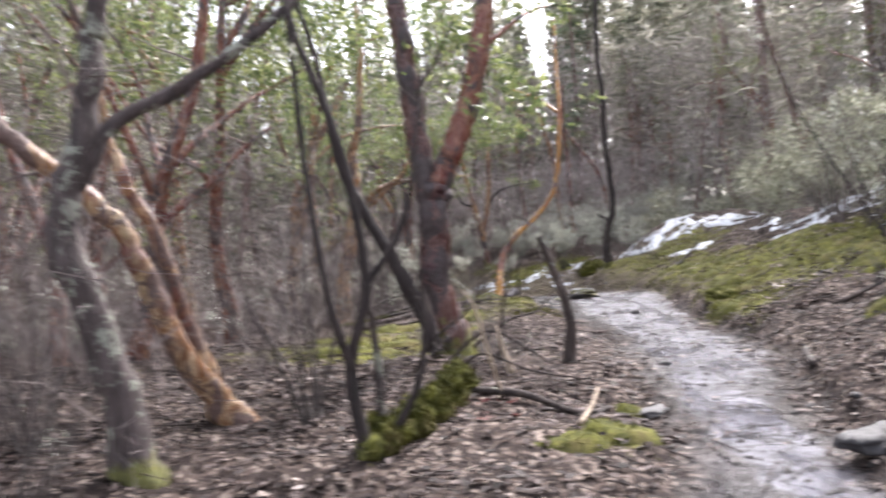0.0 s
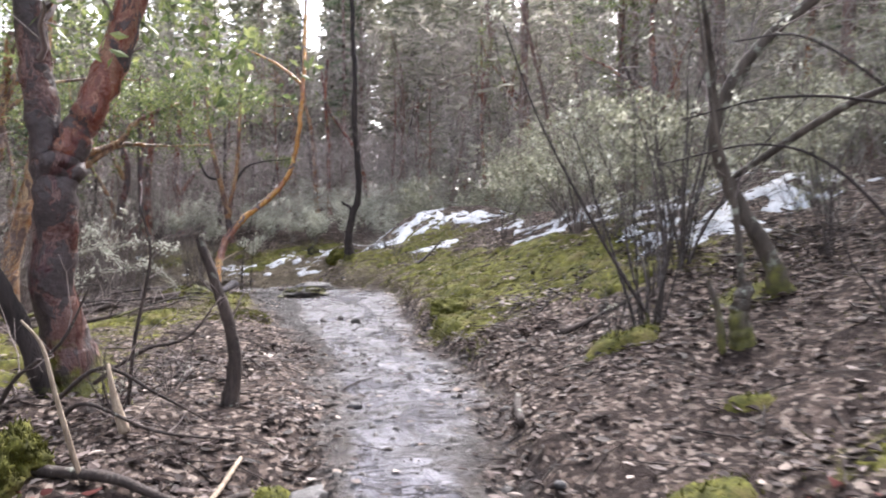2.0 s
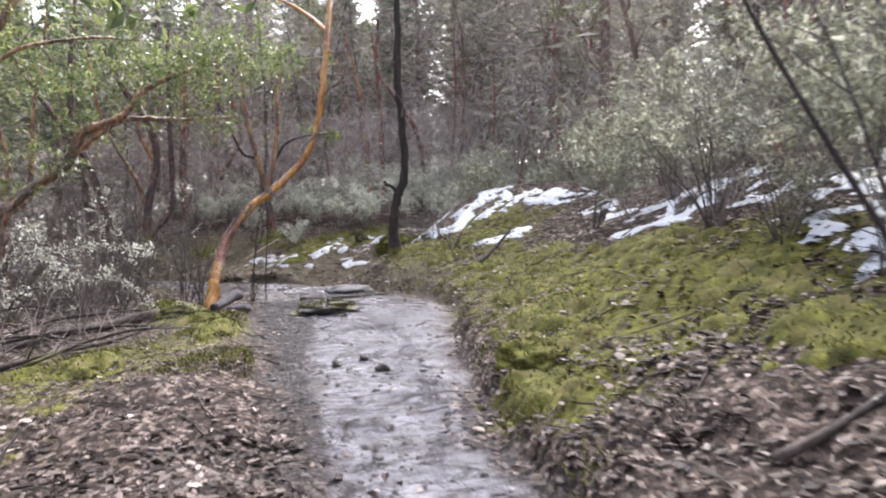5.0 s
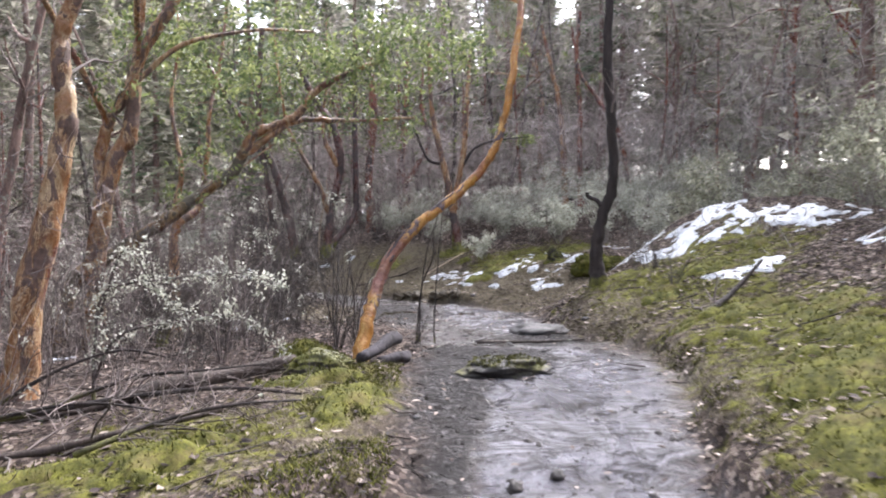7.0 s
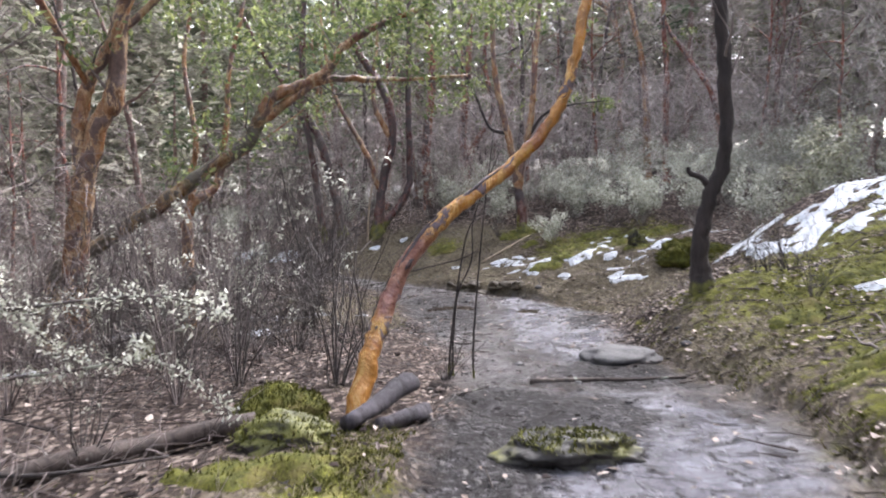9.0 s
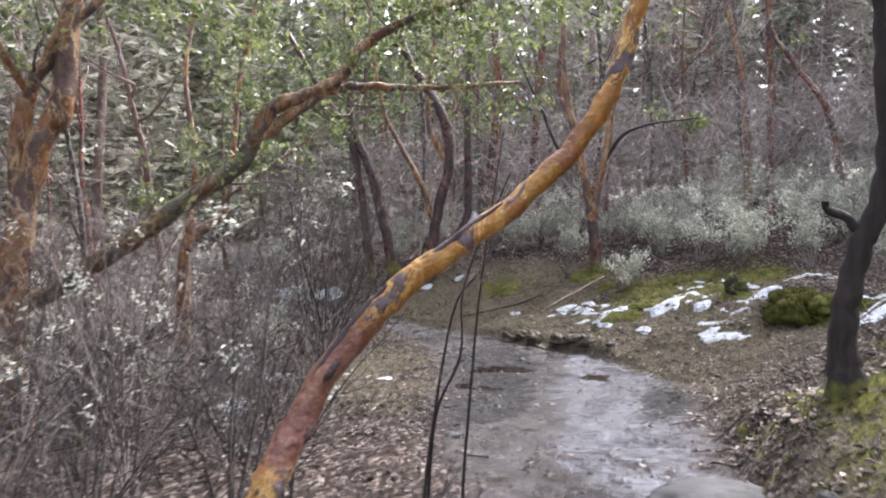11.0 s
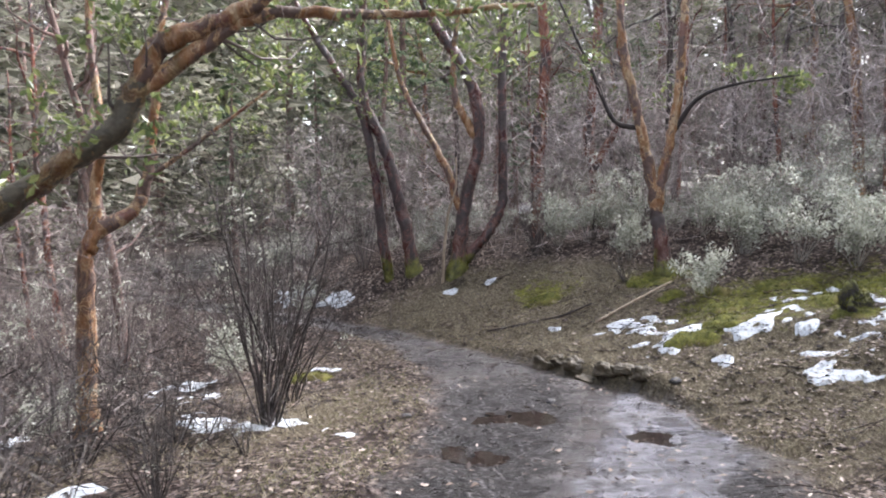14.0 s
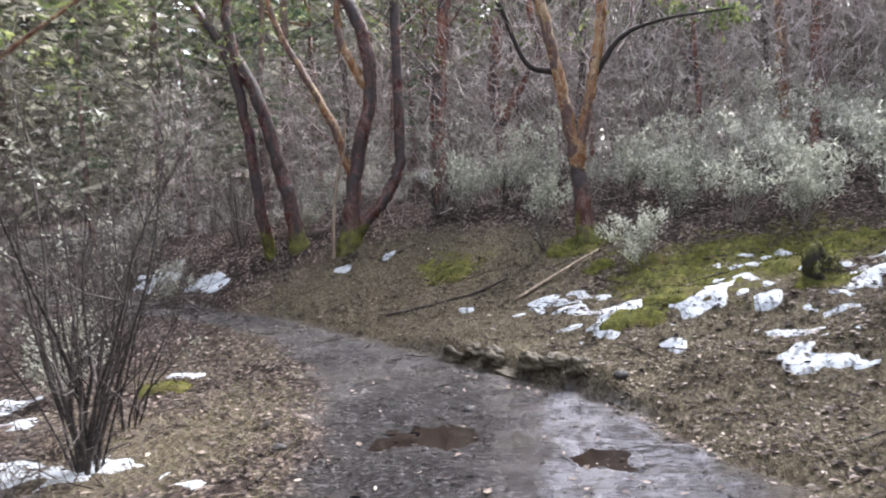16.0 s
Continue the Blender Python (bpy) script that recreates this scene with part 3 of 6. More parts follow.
def forest_madrone(seed, height, label, bark):
    rng = np.random.default_rng(seed)
    root = base_of("madrone_tree", (0, 0, 0), label, "tree", "forest trees")
    g, wood, leaves = Geo(), Geo(), Geo()
    p = shoot(rng, (0, 0, -0.2), (rng.normal(0, .25), rng.normal(0, .25), 1), height, 0.13, 0.05, 12)
    p = spline(p, 22)
    tube(g, p, np.linspace(0.13, 0.03, 22), 10, 0.07, seed)
    part("trunk", g, bark, root)
    for _ in range(5):
        i = rng.integers(6, 17)
        d = rng.normal(0, 1, 3)
        q = spline(shoot(rng, p[i], unit((d[0], d[1], 0.9)), height * rng.uniform(0.3, 0.5), 0.25, 0.08, 6), 12)
        gl = Geo()
        tube(gl, q, np.linspace(0.06, 0.015, 12), 7, 0.06, seed)
        part("limb", gl, bark, root)
        branch_out(wood, leaves, rng, q, 0.03, 7, 1.1, 1, MADRONE, 0.4)
    branch_out(wood, leaves, rng, p, 0.05, 9, 1.3, 1, MADRONE, 0.55)
    tagged(part("twigs", wood, M_TWIG, root), kind="stuff")
    tagged(part("crown", leaves, M_LEAF, root, smooth=False), kind="stuff")
    return root


def slim_tree(seed, height, label, bark):
    """A thin forest tree with dead side branches and no leaves low down."""
    rng = np.random.default_rng(seed)
    root = base_of("slim_tree", (0, 0, 0), label, "tree", "forest trees")
    g, wood = Geo(), Geo()
    p = spline(shoot(rng, (0, 0, -0.2), (rng.normal(0, .12), rng.normal(0, .12), 1), height, 0.07, 0.05, 9), 20)
    tube(g, p, np.linspace(0.085, 0.02, 20), 8, 0.07, seed)
    part("trunk", g, bark, root)
    for _ in range(4):
        i = rng.integers(5, 15)
        d = rng.normal(0, 1, 3)
        q = spline(shoot(rng, p[i], unit((d[0], d[1], 0.5)), height * rng.uniform(0.15, 0.3), 0.3, 0.08, 6), 10)
        gl = Geo()
        tube(gl, q, np.linspace(0.035, 0.008, 10), 6, 0.06, seed)
        part("limb", gl, bark, root)
        branch_out(wood, None, rng, q, 0.02, 5, 0.8, 1, OLDLIMB, 0.3)
    branch_out(wood, None, rng, p, 0.035, 16, 1.0, 1, OLDLIMB, 0.15)
    tagged(part("twigs", wood, M_TWIG, root), kind="stuff")
    return root


def blob(seed, rx, ry, rz, rough=0.25, cuts=2, flat=0.5):
    """A lumpy stone or cushion round the origin, as Geo."""
    bm = bmesh.new()
    bmesh.ops.create_icosphere(bm, subdivisions=cuts + 1, radius=1)
    off = Vector((seed * 3.7, seed * 1.3, seed * 5.1))
    for v in bm.verts:
        k = 1 + rough * noise.noise(v.co * 1.3 + off) + rough * 0.5 * noise.noise(v.co * 3.1 + off) + rough * 0.22 * noise.noise(v.co * 7.3 + off)
        v.co = Vector((v.co.x * rx * k, v.co.y * ry * k, v.co.z * rz * k))
        if v.co.z < -rz * flat:
            v.co.z = -rz * flat
    g = Geo()
    bm.verts.ensure_lookup_table()
    g.add([v.co[:] for v in bm.verts], [tuple(v.index for v in f.verts) for f in bm.faces])
    bm.free()
    return g


def gz(x, y):
    return float(ground(x, y))


def rest(x, y, turn=0, scale=1.0, sink=0.0, tilt=0.0):
    """The pose of a copy that stands on the ground there."""
    return pose(x, y, gz(x, y) - sink, tilt, 0, turn) @ Matrix.Scale(scale, 4)


def lying(name, label, points, r0, r1, bark, seed, lift=0.0, category="stick", twigs=0, group="", sides=9):
    """A stick or log on the ground: plan points, optionally with a height above the ground as third number."""
    pts = [(p[0], p[1], gz(p[0], p[1]) + (p[2] if len(p) > 2 else 0) + lift + r0 * 0.6) for p in points]
    path = spline(pts, max(10, 4 * len(pts)))
    path[:, 2] = np.maximum(path[:, 2], ground(path[:, 0], path[:, 1]) + 0.3 * r1)
    at = np.array(pts[0])
    rng = np.random.default_rng(seed)
    root = base_of(name, at, label, category, group)
    g = Geo()
    if bark is M_MOSS:
        path = spline(path, 40)
    tube(g, path - at, np.linspace(r0, r1, len(path)), sides, 0.22 if bark is M_MOSS else 0.10, seed, cap=True)
    if bark is M_MOSS:
        fuzz = Geo()
        for q in path - at:
            for _ in range(16):
                out = unit(rng.normal(0, 1, 3) + np.array((0, 0, 0.6)))
                tuft(fuzz, q + out * r0 * 0.95, rng, 2, 0.03)
        tagged(part("moss_shoots", fuzz, M_MOSS, root, smooth=False), kind="stuff")
    part("stem", g, bark, root)
    if twigs:
        w = Geo()
        branch_out(w, None, rng, path - at, r0 * 0.8, twigs, 0.5, 1, OLDLIMB, 0.15)
        tagged(part("twigs", w, M_TWIG, root), kind="stuff")
    return root

# ---- the ground: one sheet to the horizon ----
def blotch(x, y, *spots):
    return np.clip(sum(h * np.exp(-((x - cx) ** 2 / rx ** 2 + (y - cy) ** 2 / ry ** 2)) for cx, cy, rx, ry, h in spots), 0, 1)


def moss_amount(x, y):
    return blotch(x, y, (4.0, 10.8, 0.9, 2.6, 0.43), (4.6, 14.2, 1.3, 2.4, 0.48), (3.9, 17.3, 1.2, 1.6, 0.5), (5.6, 18.0, 1.6, 2.2, 0.5), (3.3, 9.0, 0.4, 0.7, 0.6), (5.2, 8.0, 1.0, 2.4, 0.4), (4.9, 10.2, 1.2, 1.6, 0.4),
                  (0.4, 11.6, 0.9, 1.2, 0.55), (-0.9, 9.6, 1.5, 1.8, 0.5), (-1.0, 8.2, 1.4, 1.0, 0.6), (1.2, 12.8, 0.4, 1.0, 0.5), (2.6, 25.6, 1.2, 1.1, 0.6), (4.0, 26.2, 1.6, 1.4, 0.55), (-0.3, 27.2, 0.8, 0.6, 0.6),
                  (3.4, 3.9, 0.35, 0.3, 0.55), (-2.3, 23.6, 0.4, 0.4, 0.5), (0.9, 4.5, 0.3, 0.3, 0.6), (1.4, 27.3, 0.7, 0.5, 0.5), (3.1, 22.5, 0.6, 2.0, 0.15))


def straw_amount(x, y):
    return blotch(x, y, (1.6, 24.3, 2.0, 1.1, 0.8), (3.2, 22.4, 1.2, 2.0, 0.75), (-1.4, 21.8, 0.8, 1.8, 0.6), (-0.5, 26.0, 2.0, 0.9, 0.8), (-1.5, 27.3, 2.2, 1.0, 0.7), (0.6, 27.2, 1.5, 0.8, 0.65), (1.0, 12.4, 0.6, 1.6, 0.6), (3.6, 13.0, 0.5, 3.0, 0.45), (3.4, 16.0, 0.7, 1.0, 0.5))


# Where the path shows bare slab, with the wet sheen painted into its colour.
def slab_sheen_amount(x, y):
    return blotch(x, y, (2.05, 21.0, 0.75, 2.6, 0.8), (2.4, 17.6, 0.7, 1.8, 0.7), (2.6, 10.8, 0.65, 2.4, 0.95), (2.3, 7.6, 0.5, 1.8, 0.9), (1.75, 4.4, 0.35, 1.8, 0.8), (2.6, 13.6, 0.6, 1.5, 0.6), (3.2, 12.9, 0.45, 1.4, 0.95), (1.9, 23.2, 0.6, 0.9, 0.6))


def dark_mud_amount(x, y):
    return blotch(x, y, (0.3, 21.3, 0.8, 2.6, 1.0), (0.5, 19.4, 0.6, 1.2, 0.7), (-1.2, 24.6, 0.8, 0.8, 0.4), (1.65, 12.4, 0.3, 2.2, 0.5), (1.85, 9.0, 0.25, 1.6, 0.45), (2.9, 9.0, 0.2, 2.0, 0.4), (2.6, 4.9, 0.4, 1.6, 0.7), (1.7, 12.9, 0.45, 1.3, 0.6), (2.3, 14.3, 0.7, 0.6, 0.65), (2.7, 15.7, 0.6, 0.5, 0.7), (1.5, 9.8, 0.3, 2.0, 0.5), (1.3, 6.2, 0.25, 1.2, 0.6), (2.6, 20.0, 0.4, 2.0, 0.5), (3.1, 15.8, 0.4, 0.6, 0.6), (0.8, 18.6, 0.5, 1.0, 0.5))


def ground_sheet():
    far = [8.5, 10, 12, 15, 20, 28, 40, 60, 100, 180, 400]
    xs = np.concatenate([[-v for v in far[::-1]], np.arange(-8, 8.01, 0.072), far])
    ys = np.concatenate([[-400, -150, -60, -30, -18, -12, -8, -6, -5], np.arange(-4, 10, 0.065), np.arange(10, 30, 0.075), [30.5, 31, 32, 33.5, 36, 40, 46, 55, 70, 100, 180, 500]])
    gx, gy = np.meshgrid(xs, ys)
    x, y = gx.ravel(), gy.ravel()
    z = ground(x, y)
    moss = moss_amount(x, y)
    z = z + (1 - on_trail(x, y)) * moss * (0.03 + 0.03 * vnoise(x, y, 0.18, 12) + 0.02 * vnoise(x, y, 0.09, 13))
    nx, ny = len(xs), len(ys)
    idx = np.arange(nx * ny).reshape(ny, nx)
    quads = np.stack([idx[:-1, :-1], idx[:-1, 1:], idx[1:, 1:], idx[1:, :-1]], -1).reshape(-1, 4)
    me = bpy.data.meshes.new("ground")
    me.from_pydata(np.stack([x, y, z], -1).tolist(), [], quads.tolist())
    for name, values in (("moss", moss), ("slab", slab_sheen_amount(x, y)), ("dark_mud", dark_mud_amount(x, y)), ("straw", straw_amount(x, y)), ("trail", on_trail(x, y))):
        me.attributes.new(name, "FLOAT", "POINT").data.foreach_set("value", values.astype(np.float32))
    me.materials.append(M_GROUND)
    me.polygons.foreach_set("use_smooth", [True] * len(me.polygons))
    return tagged(new("ground", me), "wet forest floor with a muddy footpath, moss and leaf litter", "ground", kind="structure")


ground_sheet()


# ---- trees that stand beside the path ----
hero_tree("madrone_tree", "dark red two-stemmed madrone with a mossy foot beside the path", (0.1, 7.05), [
    ([(0.08, 7.1, 0.45), (-0.07, 7.08, 1.1), (-0.06, 7.08, 1.85), (0.0, 7.08, 2.05)], 0.145, 0.125, 0, 0, M_PLUM),
    ([(-0.06, 7.08, 1.8), (0.03, 7.08, 2.1), (0.20, 7.1, 2.45), (0.45, 7.12, 3.2), (0.6, 7.2, 4.2), (0.8, 7.4, 5.6)], 0.125, 0.07, 3, 0.8),
    ([(-0.06, 7.08, 1.7), (-0.15, 7.1, 2.4), (-0.23, 7.12, 3.2), (-0.3, 7.15, 4.2), (-0.5, 7.3, 5.6)], 0.12, 0.06, 4, 0.9, M_PLUM),
    ([(-0.02, 6.9, 0.3), (-0.20, 6.88, 0.85), (-0.45, 6.88, 1.4), (-0.77, 6.9, 2.05), (-0.90, 6.9, 2.55), (-1.0, 6.9, 3.2), (-1.3, 7.0, 4.4)], 0.075, 0.012, 6, 0.7, M_DARKBARK),
    ([(0.45, 7.12, 3.2), (0.9, 7.5, 3.6), (1.3, 8.2, 3.9)], 0.03, 0.012, 7, 0.7)], M_RED, MADRONE, seed=11, clumps=[((0.7, 8.6, 3.3), 0.28, 18), ((1.1, 8.9, 2.95), 0.28, 18), ((0.2, 8.0, 4.6), 0.6, 25)])
hero_tree("broken_snag", "thin dark dead tree stump with a broken top", (1.0, 6.7), [
    ([(1.0, 6.7, 0.4), (1.03, 6.7, 0.8), (0.92, 6.7, 1.2), (0.82, 6.71, 1.5)], 0.05, 0.028, 3, 0.3)], M_DEADWOOD, NAKED, seed=12, flare=1.2, category="tree stump")
hero_tree("dark_slim_tree", "slim dark-barked tree with a kink and mossy foot", (3.52, 17.0), [
    ([(3.52, 17.0, 0.8), (3.5, 17.0, 1.25), (3.57, 17.0, 1.7), (3.70, 17.0, 2.1), (3.67, 17.0, 2.95), (3.62, 17.0, 3.7), (3.64, 17.0, 4.4), (3.6, 17.1, 5.6), (3.7, 17.2, 7.0)], 0.08, 0.04, 7, 1.0),
    ([(3.58, 17.0, 1.78), (3.5, 17.0, 1.88), (3.40, 17.0, 1.92), (3.38, 16.98, 1.97)], 0.035, 0.02, 0, 0)], M_DARKBARK, NAKED, seed=13, flare=1.6)
leaner = hero_tree("leaning_madrone", "orange peeling madrone that leans over the path", (0.95, 14.2), [
    ([(0.92, 14.15, 0.35), (0.98, 14.35, 0.72), (1.03, 14.6, 1.0), (1.15, 14.8, 1.30), (1.40, 14.92, 1.62), (1.64, 15.05, 1.80), (1.88, 15.16, 2.0), (2.11, 15.24, 2.26), (2.26, 15.3, 2.6), (2.36, 15.4, 3.1), (2.5, 15.8, 4.0), (2.6, 16.4, 5.0), (2.7, 17, 6.2)], 0.062, 0.032, 0, 0),
    ([(2.5, 15.8, 4.0), (2.1, 16.6, 4.5), (1.6, 17.4, 4.9)], 0.035, 0.015, 7, 0.9)], M_SCABBED, MADRONE, seed=14, flare=1.35)


def bark_scar(root, points, radius, way, width, name, mat, seed):
    """A long split in the bark: a dark lens let into the trunk's side."""
    w = np.array(unit(way))
    p = spline(np.asarray(points, float), 14) - np.array(root.location)
    along = np.linspace(0, math.pi, 14)
    g = Geo()
    tube(g, p + w * radius * 0.86, width * (0.15 + 0.85 * np.sin(along)), 9, 0.25, seed)
    part(name, g, mat, root)


bark_scar(leaner, [(1.10, 14.73, 1.20), (1.25, 14.86, 1.45), (1.40, 14.92, 1.62)], 0.055, (-0.45, -0.6, 0.6), 0.018, "bark_scar", M_SCAR, 3)
bark_scar(leaner, [(1.46, 14.95, 1.67), (1.64, 15.05, 1.80), (1.80, 15.12, 1.93)], 0.052, (-0.35, -0.55, 0.7), 0.016, "bark_scar", M_SCAR, 4)
for k, (a, b) in enumerate((((1.03, 14.6, 1.0), (1.07, 14.68, 1.1)), ((1.0, 14.48, 0.87), (1.03, 14.58, 0.98)), ((1.12, 14.76, 1.24), (1.2, 14.84, 1.36)))):
    mid = tuple((u + v) / 2 for u, v in zip(a, b))
    bark_scar(leaner, [a, mid, b], 0.055, (0.25 - 0.2 * (k % 2), -0.9, 0.15), 0.02, "bark_knot", M_PLUM, 5 + k)
hero_tree("bent_madrone", "madrone with a long low mossy limb that forks", (-4.3, 18.7), [
    ([(-4.35, 18.65, -0.3), (-4.1, 18.8, 0.7), (-3.66, 19.02, 1.05), (-3.0, 19.3, 1.52), (-2.45, 19.6, 1.98), (-1.95, 19.88, 2.4), (-1.76, 19.97, 2.8)], 0.11, 0.09, 9, 0.9, M_BROWN),
    ([(-1.80, 19.95, 2.7), (-1.66, 20.0, 2.97), (-1.40, 20.15, 3.12), (-0.98, 20.36, 3.36), (-0.72, 20.5, 3.75), (-0.2, 20.8, 4.1), (0.4, 21.2, 4.4)], 0.095, 0.04, 12, 1.2),
    ([(-1.85, 19.92, 2.6), (-1.45, 20.15, 2.95), (-1.0, 20.4, 3.25), (-0.41, 20.82, 3.3), (0.06, 21.1, 3.32), (0.9, 21.4, 3.4)], 0.07, 0.02, 12, 1.0)], M_TAN, MADRONE, seed=15,
    clumps=[((-0.6, 21.0, 4.5), 0.8, 60), ((0.6, 21.4, 4.7), 0.7, 50), ((1.6, 21.6, 4.6), 0.5, 25), ((-3.06, 20.0, 4.43), 0.35, 30), ((-2.05, 20.2, 4.0), 0.3, 25), ((-0.29, 20.54, 4.2), 0.35, 30), ((0.98, 20.79, 4.59), 0.4, 40), ((1.9, 20.97, 4.42), 0.4, 40), ((0.43, 20.68, 3.95), 0.25, 18)])
hero_tree("tan_madrone", "stout tan madrone with peeling bark", (-1.8, 13.35), [
    ([(-1.8, 13.35, 0.2), (-1.70, 13.4, 1.0), (-1.52, 13.5, 1.9), (-1.41, 13.55, 2.6), (-1.44, 13.55, 3.2), (-1.30, 13.6, 3.7), (-1.2, 13.8, 5.2), (-1.3, 13.9, 7)], 0.13, 0.03, 5, 1.0)], M_TAN, MADRONE, seed=16, clumps=[((-1.6, 14.2, 5.0), 0.8, 40), ((-1.5, 12.0, 5.2), 0.8, 60), ((-3.6, 12.4, 5.2), 0.8, 60), ((0.2, 13.4, 5.8), 0.8, 55), ((-5.0, 13.0, 5.2), 0.8, 55), ((-2.6, 14.2, 6.3), 0.8, 55), ((-0.6, 15.0, 6.8), 0.8, 55), ((-4.2, 14.5, 6.6), 0.8, 45), ((0.9, 15.5, 6.7), 0.6, 35)])
hero_tree("red_madrone", "red-brown madrone with crooked upper limbs", (-3.6, 18.2), [
    ([(-3.5, 18.2, -0.1), (-3.45, 18.2, 1.2), (-3.2, 18.25, 2.4), (-2.99, 18.36, 2.9), (-2.86, 18.42, 3.9), (-2.45, 18.6, 4.7), (-2.0, 18.9, 5.6)], 0.15, 0.07, 3, 1.2),
    ([(-3.4, 18.2, 2.0), (-3.3, 18.25, 2.9), (-2.95, 18.4, 3.7), (-2.75, 18.5, 5.2)], 0.09, 0.05, 6, 1.2),
    ([(-3.2, 18.25, 2.9), (-3.4, 17.2, 4.2), (-3.5, 15.8, 5.2), (-4.6, 14.8, 5.6)], 0.05, 0.015, 8, 1.0),
    ([(-2.86, 18.42, 3.9), (-2.4, 17.4, 5.0), (-1.8, 16.6, 5.7), (-0.4, 16.9, 6.2)], 0.05, 0.015, 8, 1.0),
    ([(-2.9, 18.4, 3.6), (-2.3, 18.7, 4.2), (-1.4, 19.2, 4.5), (-0.6, 19.8, 4.6)], 0.045, 0.02, 12, 1.2)], M_TAN, MADRONE, seed=17, clumps=[((-2.2, 20.2, 4.8), 0.8, 60), ((-1.5, 19.6, 5.2), 0.8, 50), ((-3.0, 19.5, 4.6), 0.6, 30), ((-3.5, 15.6, 5.3), 0.8, 55), ((-1.8, 16.6, 5.8), 0.8, 55), ((-4.9, 14.7, 5.3), 0.8, 55), ((-0.2, 17.2, 6.2), 0.8, 45), ((-3.0, 17.0, 6.2), 0.8, 45)])
hero_tree("crooked_madrone", "crooked tan madrone with a bent stem", (-3.44, 21.06), [
    ([(-3.46, 21.05, -0.4), (-3.44, 21.06, 0.5), (-3.43, 21.07, 1.19), (-3.37, 21.13, 1.49), (-3.11, 21.4, 1.75), (-3.01, 21.5, 2.15), (-2.95, 21.57, 2.86), (-2.9, 21.63, 3.6), (-2.7, 21.9, 5.0), (-2.6, 22, 6.6)], 0.10, 0.02, 4, 1.0),
    ([(-3.37, 21.13, 1.49), (-3.4, 21.2, 1.95), (-3.3, 21.2, 2.5), (-3.5, 21.3, 3.6), (-3.4, 21.5, 5.0), (-3.6, 21.7, 6.2)], 0.065, 0.012, 6, 1.0),
    ([(-3.05, 21.45, 2.0), (-2.4, 21.7, 2.5), (-1.8, 22.0, 3.0)], 0.03, 0.012, 6, 0.7)], M_TAN, MADRONE, seed=18)
hero_tree("forked_madrone", "orange forked madrone with dark lower trunk beside snow", (1.57, 27.4), [
    ([(1.58, 27.4, 0.4), (1.50, 27.4, 1.1), (1.43, 27.4, 1.6)], 0.13, 0.10, 0, 0, M_PLUM),
    ([(1.45, 27.4, 1.45), (1.33, 27.39, 2.14), (1.18, 27.38, 2.88), (0.94, 27.37, 3.87), (0.87, 27.36, 4.52), (0.8, 27.4, 6.0)], 0.10, 0.05, 3, 1.0),
    ([(1.43, 27.4, 1.55), (1.5, 27.4, 2.1), (1.61, 27.41, 2.7), (1.73, 27.42, 3.5), (1.78, 27.42, 4.45), (1.9, 27.5, 6.0)], 0.085, 0.05, 2, 1.0),
    ([(1.62, 27.41, 2.72), (1.97, 27.43, 3.24), (2.5, 27.47, 3.45), (3.4, 27.53, 3.55)], 0.04, 0.012, 6, 0.5, M_DARKBARK),
    ([(1.16, 27.38, 2.84), (0.77, 27.36, 3.0), (0.45, 27.34, 3.73), (0.13, 27.32, 4.41), (-0.3, 27.3, 5.4)], 0.045, 0.012, 4, 0.6, M_DARKBARK)], M_TAN, MADRONE, seed=19)
hero_tree("pair_madrone", "pair of dark red madrone trunks from one foot", (-3.0, 28.3), [
    ([(-2.83, 28.37, 0.1), (-3.0, 28.3, 1.2), (-3.14, 28.27, 1.8), (-3.39, 28.18, 2.78), (-3.73, 28.06, 3.66), (-3.73, 28.06, 5.08), (-3.6, 28, 6.5)], 0.13, 0.07, 4, 1.2),
    ([(-3.28, 28.21, 0.1), (-3.51, 28.14, 1.91), (-3.66, 28.08, 2.98), (-3.91, 27.99, 3.66), (-4.42, 27.8, 4.52), (-5, 27.6, 5.6)], 0.10, 0.05, 7, 1.2)], M_PLUM, MADRONE, seed=20, clumps=[((-4.6, 27.6, 4.9), 0.8, 60), ((-3.2, 28.5, 5.2), 0.7, 40), ((-5.4, 27.2, 4.2), 0.5, 25)])
